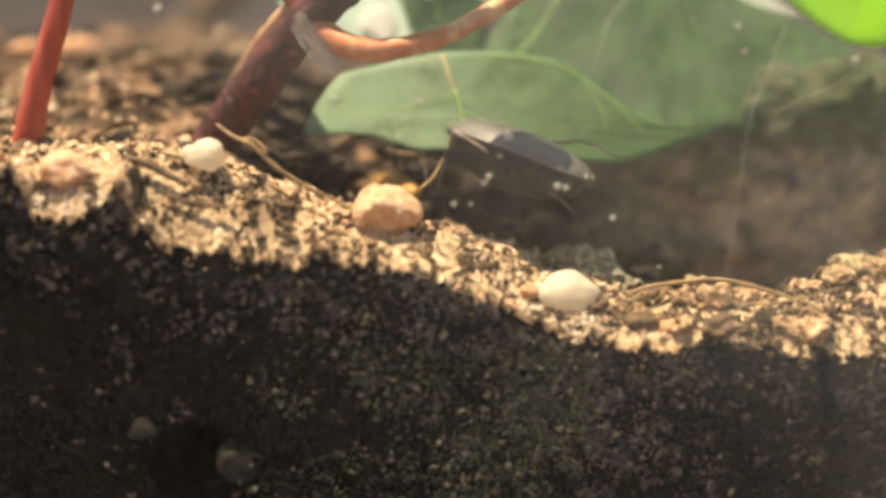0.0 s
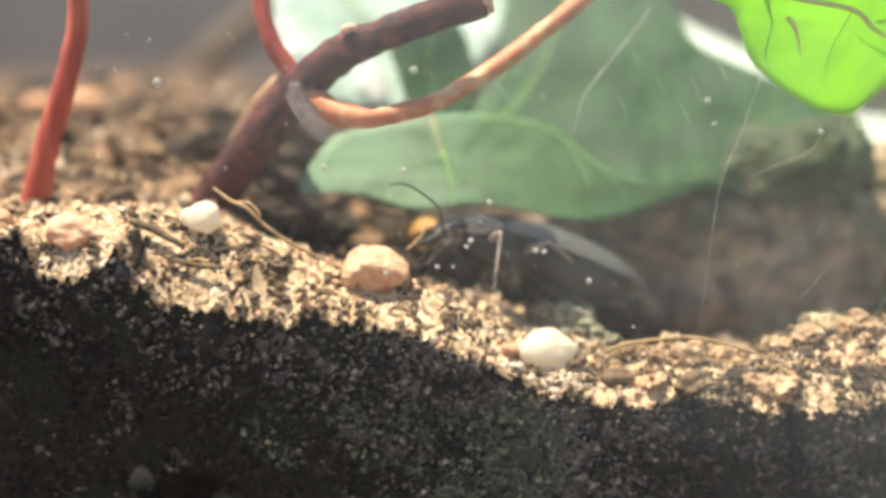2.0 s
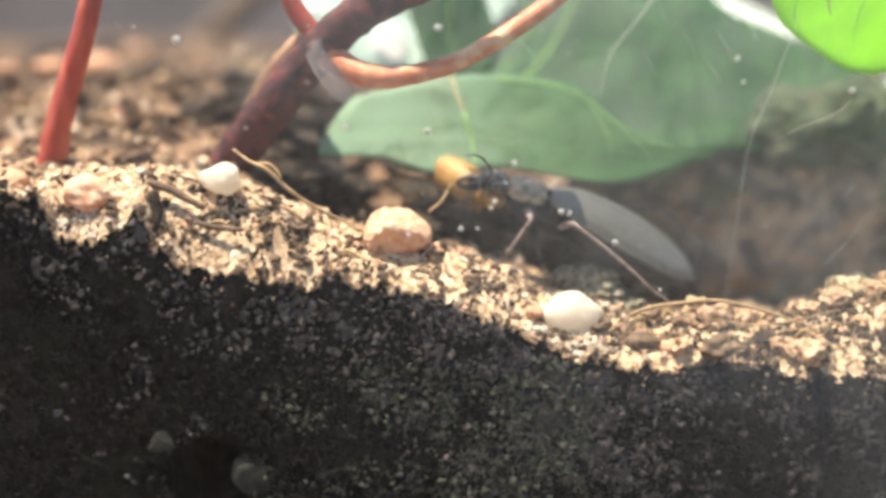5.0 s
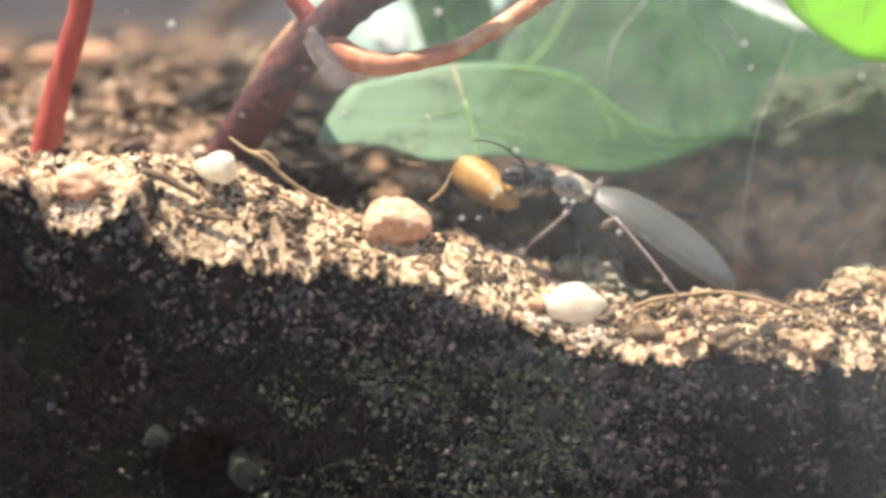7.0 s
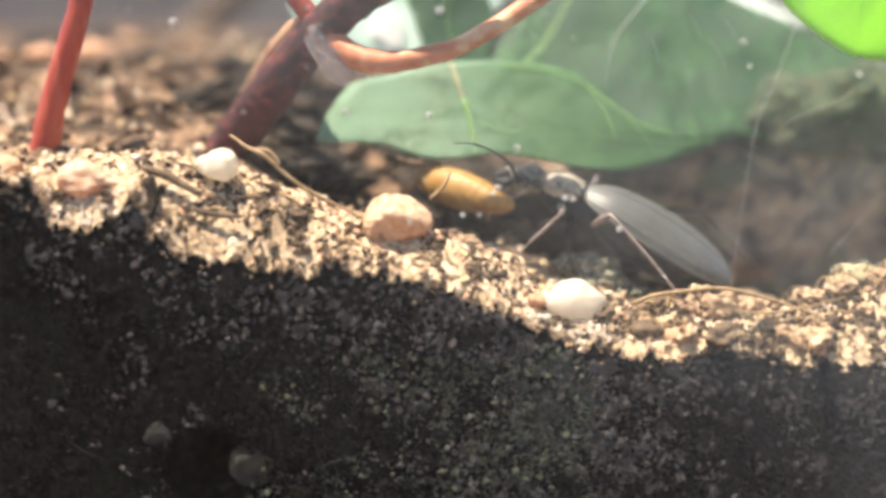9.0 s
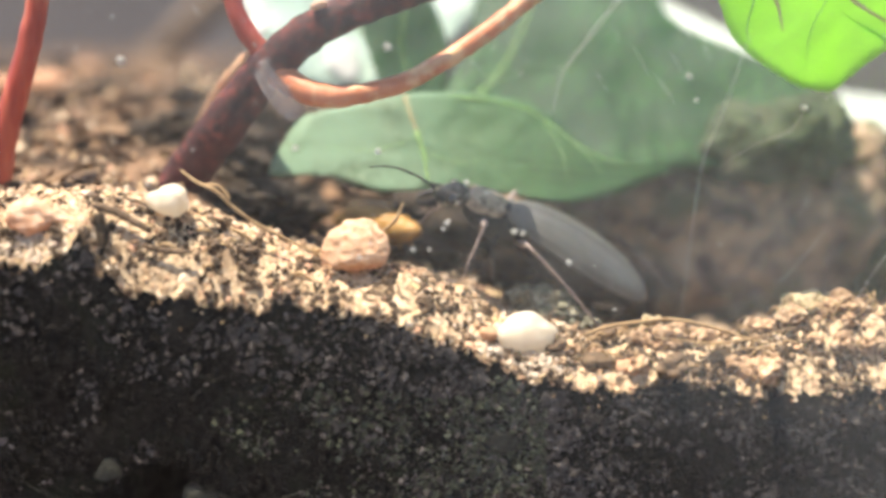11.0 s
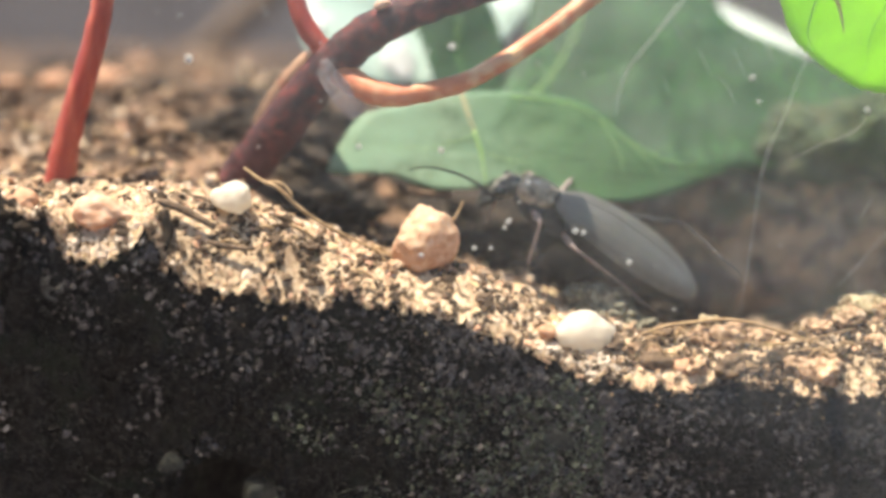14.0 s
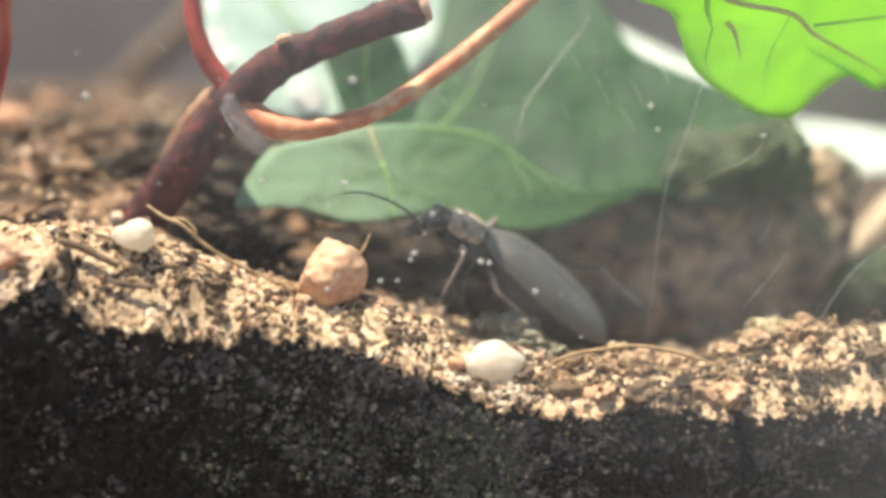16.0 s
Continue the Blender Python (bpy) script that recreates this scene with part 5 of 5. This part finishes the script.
def build_larva():
    """A mealworm-like larva along its own x, head first at x = 0."""
    top = thing("larva", (1, 13, 54), "plump yellow larva held in the beetle's jaws", "larva")
    n = 9
    for k in range(n):
        a, b = 10.0 * k / n, 10.0 * (k + 1) / n
        r = lambda x: 2.05 * (1 - max(0, (x - 6) / 4.6) ** 2 * 0.6) * (0.58 + 0.42 * min(1, x / 4.5) ** 0.8)
        m = (a + b) / 2
        tube("segment", [(a, 0, 0), (a + 0.18, 0, 0), (m, 0, 0.04), (b - 0.25, 0, 0), (b + 0.05, 0, 0)], [r(a) * 0.995, r(a) * 0.998, r(m) * 1.0, r(b) * 0.998, r(b) * 0.995], LARVA, top, sides=18, per=4)
        tube("band", [(b - 0.34, 0, 0), (b - 0.2, 0, 0), (b - 0.06, 0, 0)], [r(b) * 0.97, r(b) * 1.0, r(b) * 0.97], LARVA_RING, top, sides=18, per=2)
    tube("head", [(-1.4, 0, -0.1), (-0.9, 0, 0), (-0.3, 0, 0), (0.1, 0, 0)], [0.4, 0.8, 1.1, 1.1], LARVA_RING, top, "brown head capsule", sides=16, per=4)
    tube("tail", [(10.0, 0, 0), (10.6, 0, 0.1), (11.2, 0, 0.4)], [1.1, 0.85, 0.12], LARVA_RING, top, sides=14, per=4)
    for k in range(3):
        for side in (-1, 1):
            tube("leg", [(0.9 + 1.4 * k, side * 0.8, -1.3), (0.7 + 1.4 * k, side * 1.0, -1.7), (0.4 + 1.4 * k, side * 0.9, -2.0)], [0.16, 0.12, 0.04], LARVA_RING, top, sides=6, per=3)
    return top


beetle, beetle_head, beetle_legs, beetle_feelers = build_beetle()
larva = build_larva()


# ---- what moves ----
# seconds, waist in mm, turn in degrees
BEETLE_ROWS = [
    (0, 1.8, 20.0, 58.2, -8.0, 13.1, -38.8),
    (0.5, 3.0, 20.0, 57.7, -8.0, 16.5, -38.9),
    (1.0, 7.4, 20.0, 57.0, -8.0, 5.1, -38.7),
    (1.5, 7.0, 12.0, 55.6, 0.0, 19.7, -4.7),
    (2.0, 8.7, 12.0, 54.9, 0.0, 24.1, 19.0),
    (2.5, 8.7, 12.0, 55.5, 4.0, 19.0, 16.9),
    (2.8, 9.1, 12.0, 55.5, 15.0, 29.0, 10.6),
    (3.0, 9.4, 12.0, 54.3, 24.0, 34.0, 8.7),
    (3.5, 9.2, 12.0, 55.1, 24.1, 34.1, 3.6),
    (4.0, 13.1, 12.0, 54.2, 24.1, 34.7, 6.4),
    (4.5, 11.8, 12.0, 54.0, 24.2, 31.4, 9.2),
    (4.7, 11.2, 12.0, 54.4, 24.2, 29.2, 8.1),
    (6.8, 14.0, 12.0, 54.4, 24.5, 37.7, 4.4),
    (7.0, 15.6, 12.0, 53.5, 24.6, 33.5, 4.3),
    (7.5, 15.4, 12.0, 53.3, 24.6, 32.4, 3.0),
    (8.0, 15.2, 12.0, 53.4, 24.7, 32.3, 0.8),
    (8.5, 15.3, 12.0, 53.3, 24.8, 31.2, -2.4),
    (9.0, 14.8, 12.0, 53.4, 24.8, 31.0, -2.7),
    (9.5, 15.6, 12.0, 54.0, 24.9, 33.0, -3.4),
    (10.0, 14.1, 12.0, 54.8, 25.0, 34.1, 11.9),
    (10.2, 13.6, 12.0, 54.9, 25.0, 34.6, 9.3),
    (12.3, 9.2, 12.0, 56.0, 36.0, 28.4, 9.1),
    (12.5, 9.1, 12.0, 56.3, 36.0, 28.0, 8.5),
    (13.0, 9.7, 12.0, 55.9, 36.0, 31.8, 4.1),
    (13.5, 10.5, 12.0, 55.7, 36.0, 33.6, 3.8),
    (14.0, 10.8, 12.0, 56.0, 36.0, 34.4, 4.4),
    (14.5, 11.2, 12.0, 55.9, 36.0, 37.2, 4.0),
    (15.0, 11.1, 12.0, 55.9, 36.0, 37.4, 6.8),
    (15.5, 11.3, 12.0, 56.0, 36.0, 38.7, 3.5),
    (16.0, 13.0, 12.0, 55.3, 36.0, 41.9, 12.3),
]
# seconds, head in mm, turn in degrees: the larva trails off in front of the beetle
LARVA_ROWS = [
    (0.0, -2.5, 17, 51.8, 0, 5, 112), (0.8, -2.0, 17, 52, 0, 5, 112), (1.2, 0.0, 15.5, 53.4, 0, 8, 110), (1.5, 1.2, 14, 54.6, 0, 10, 110), (2.0, 1.2, 14, 54.3, 0, 10, 105), (3.0, 1.6, 13.4, 54.2, 0, 5, 100),
    (3.5, 1.8, 13.4, 54.0, 0, 5, 102), (4.0, 5.2, 13.0, 53.2, 0, -8, 102), (4.5, 5.4, 13, 54.0, 0, -12, 125), (4.7, 5.4, 13, 54.2, 0, -15, 135),
    (6.8, 6.2, 13, 53.6, 0, -18, 132), (7.0, 6.8, 13, 52.9, 0, -20, 132), (7.4, 6.6, 13, 52.4, 0, -16, 142), (8.0, 6.2, 13, 52.2, 0, -11, 146), (9.0, 6.2, 13, 52.2, 0, -11, 147), (9.5, 6.4, 13, 52.5, 0, -13, 143),
    (10.0, 6.4, 13, 52.9, 0, -8, 130), (10.2, 5.6, 13, 53.0, 0, -6, 130), (10.9, 2.0, 15, 52.5, 0, 0, 140), (11.6, -1, 19, 50.4, 0, 0, 135), (12.3, -1, 22, 47.6, 0, 0, 132), (16.0, -1, 22, 47.6, 0, 0, 132),
]
GRAVEL_ROWS = [
    (0.0, -4.5, 6.0, 52.1, 180, 0, 0), (10.2, -4.5, 6.0, 52.1, 180, 0, 0), (10.8, -4.2, 6.0, 52.5, 205, 0, 0), (11.6, -3.0, 6.0, 53.1, 245, 4, 5), (12.2, -2.8, 6.0, 53.1, 260, 5, 6), (16.0, -2.8, 6.0, 53.1, 260, 5, 6),
]
# seconds and the turn of a near leg at its hip, or of a feeler at its root, in degrees
FRONT_LEG_ROWS = [(0, 26, -21, 76), (0.5, -5, -29, 76), (1.5, -17, -7, 33), (2.0, -3, -22, 0), (2.5, -9, -19, 7), (3.5, -4, -14, 14), (7, 13, -5, -13), (9, 0, 0, 0), (10, -3, -25, -12), (12.5, -9, -29, 23), (14.5, -7, -27, 26), (16, -1, -31, 6)]
HIND_LEG_ROWS = [(0, 30, -4, 24), (2.0, 30, -4, 24), (2.5, 23, 11, 18), (3.5, 24, -14, 9), (7, 14, -8, -11), (9, 1, -1, -1), (10, 19, -6, 0), (12.5, 39, -7, 5), (14.5, 51, -9, 15), (16, 65, -10, 11)]
FAR_HIND_LEG_ROWS = [(0, -1, -9, -10), (3.5, -1, -9, -10), (9, 0, 0, 0), (12.5, -24, -23, -28), (14.5, -18, -25, -23), (16.0, -18, -25, -23)]
NEAR_FEELER_ROWS = [(0, 0, 36, 13), (2.0, 0, 36, 13), (2.5, 0, 36, 13), (3.5, 22, 38, 52), (4.7, 22, 38, 52), (6.8, 5, 27, 22), (10.2, 5, 27, 22), (12.3, -9, 23, -11), (13.0, -9, 23, -11), (14.0, -9, 31, -6), (16.0, -9, 31, -6)]
FAR_FEELER_ROWS = [(0, -91, 12, 21), (14.5, -91, 12, 21), (15.1, -53, 20, -7), (15.6, -53, 20, -7), (16.0, -91, 12, 21)]


def motions():
    mm = lambda r: (r[0], pose(r[1] * MM, r[2] * MM, r[3] * MM, *r[4:]))
    walk(beetle, [mm(r) for r in BEETLE_ROWS])
    walk(larva, [mm(r) for r in LARVA_ROWS])
    walk(gravel, [mm(r) for r in GRAVEL_ROWS])
    for k, rows in ((0, FRONT_LEG_ROWS), (2, HIND_LEG_ROWS), (5, FAR_HIND_LEG_ROWS)):
        hip = [a * MM for a in LEGS[k][0]]
        walk(beetle_legs[k], [(t, pose(*hip, *turn)) for t, *turn in rows])
    for ob, rows in zip(beetle_feelers, (NEAR_FEELER_ROWS, FAR_FEELER_ROWS)):
        root = tuple(ob.location)
        walk(ob, [(t, pose(*root, *turn)) for t, *turn in rows])
    # the head nods on its joint while the beetle chews, then rests
    nods = [(0.0, 70), (1.2, 62), (1.5, 44), (2.5, 34), (3.0, 24), (3.5, 26), (4.0, 22), (4.7, 24), (6.8, 26), (7.2, 30), (7.6, 27), (8.0, 30), (8.4, 27), (8.8, 30), (9.2, 27), (9.6, 31), (10.2, 26), (12.3, 66), (13.5, 64), (14.5, 66), (16.0, 65)]
    walk(beetle_head, [(t, pose(-4.5 * MM, 0, -1.0 * MM, 0, -a, 0)) for t, a in nods])


motions()
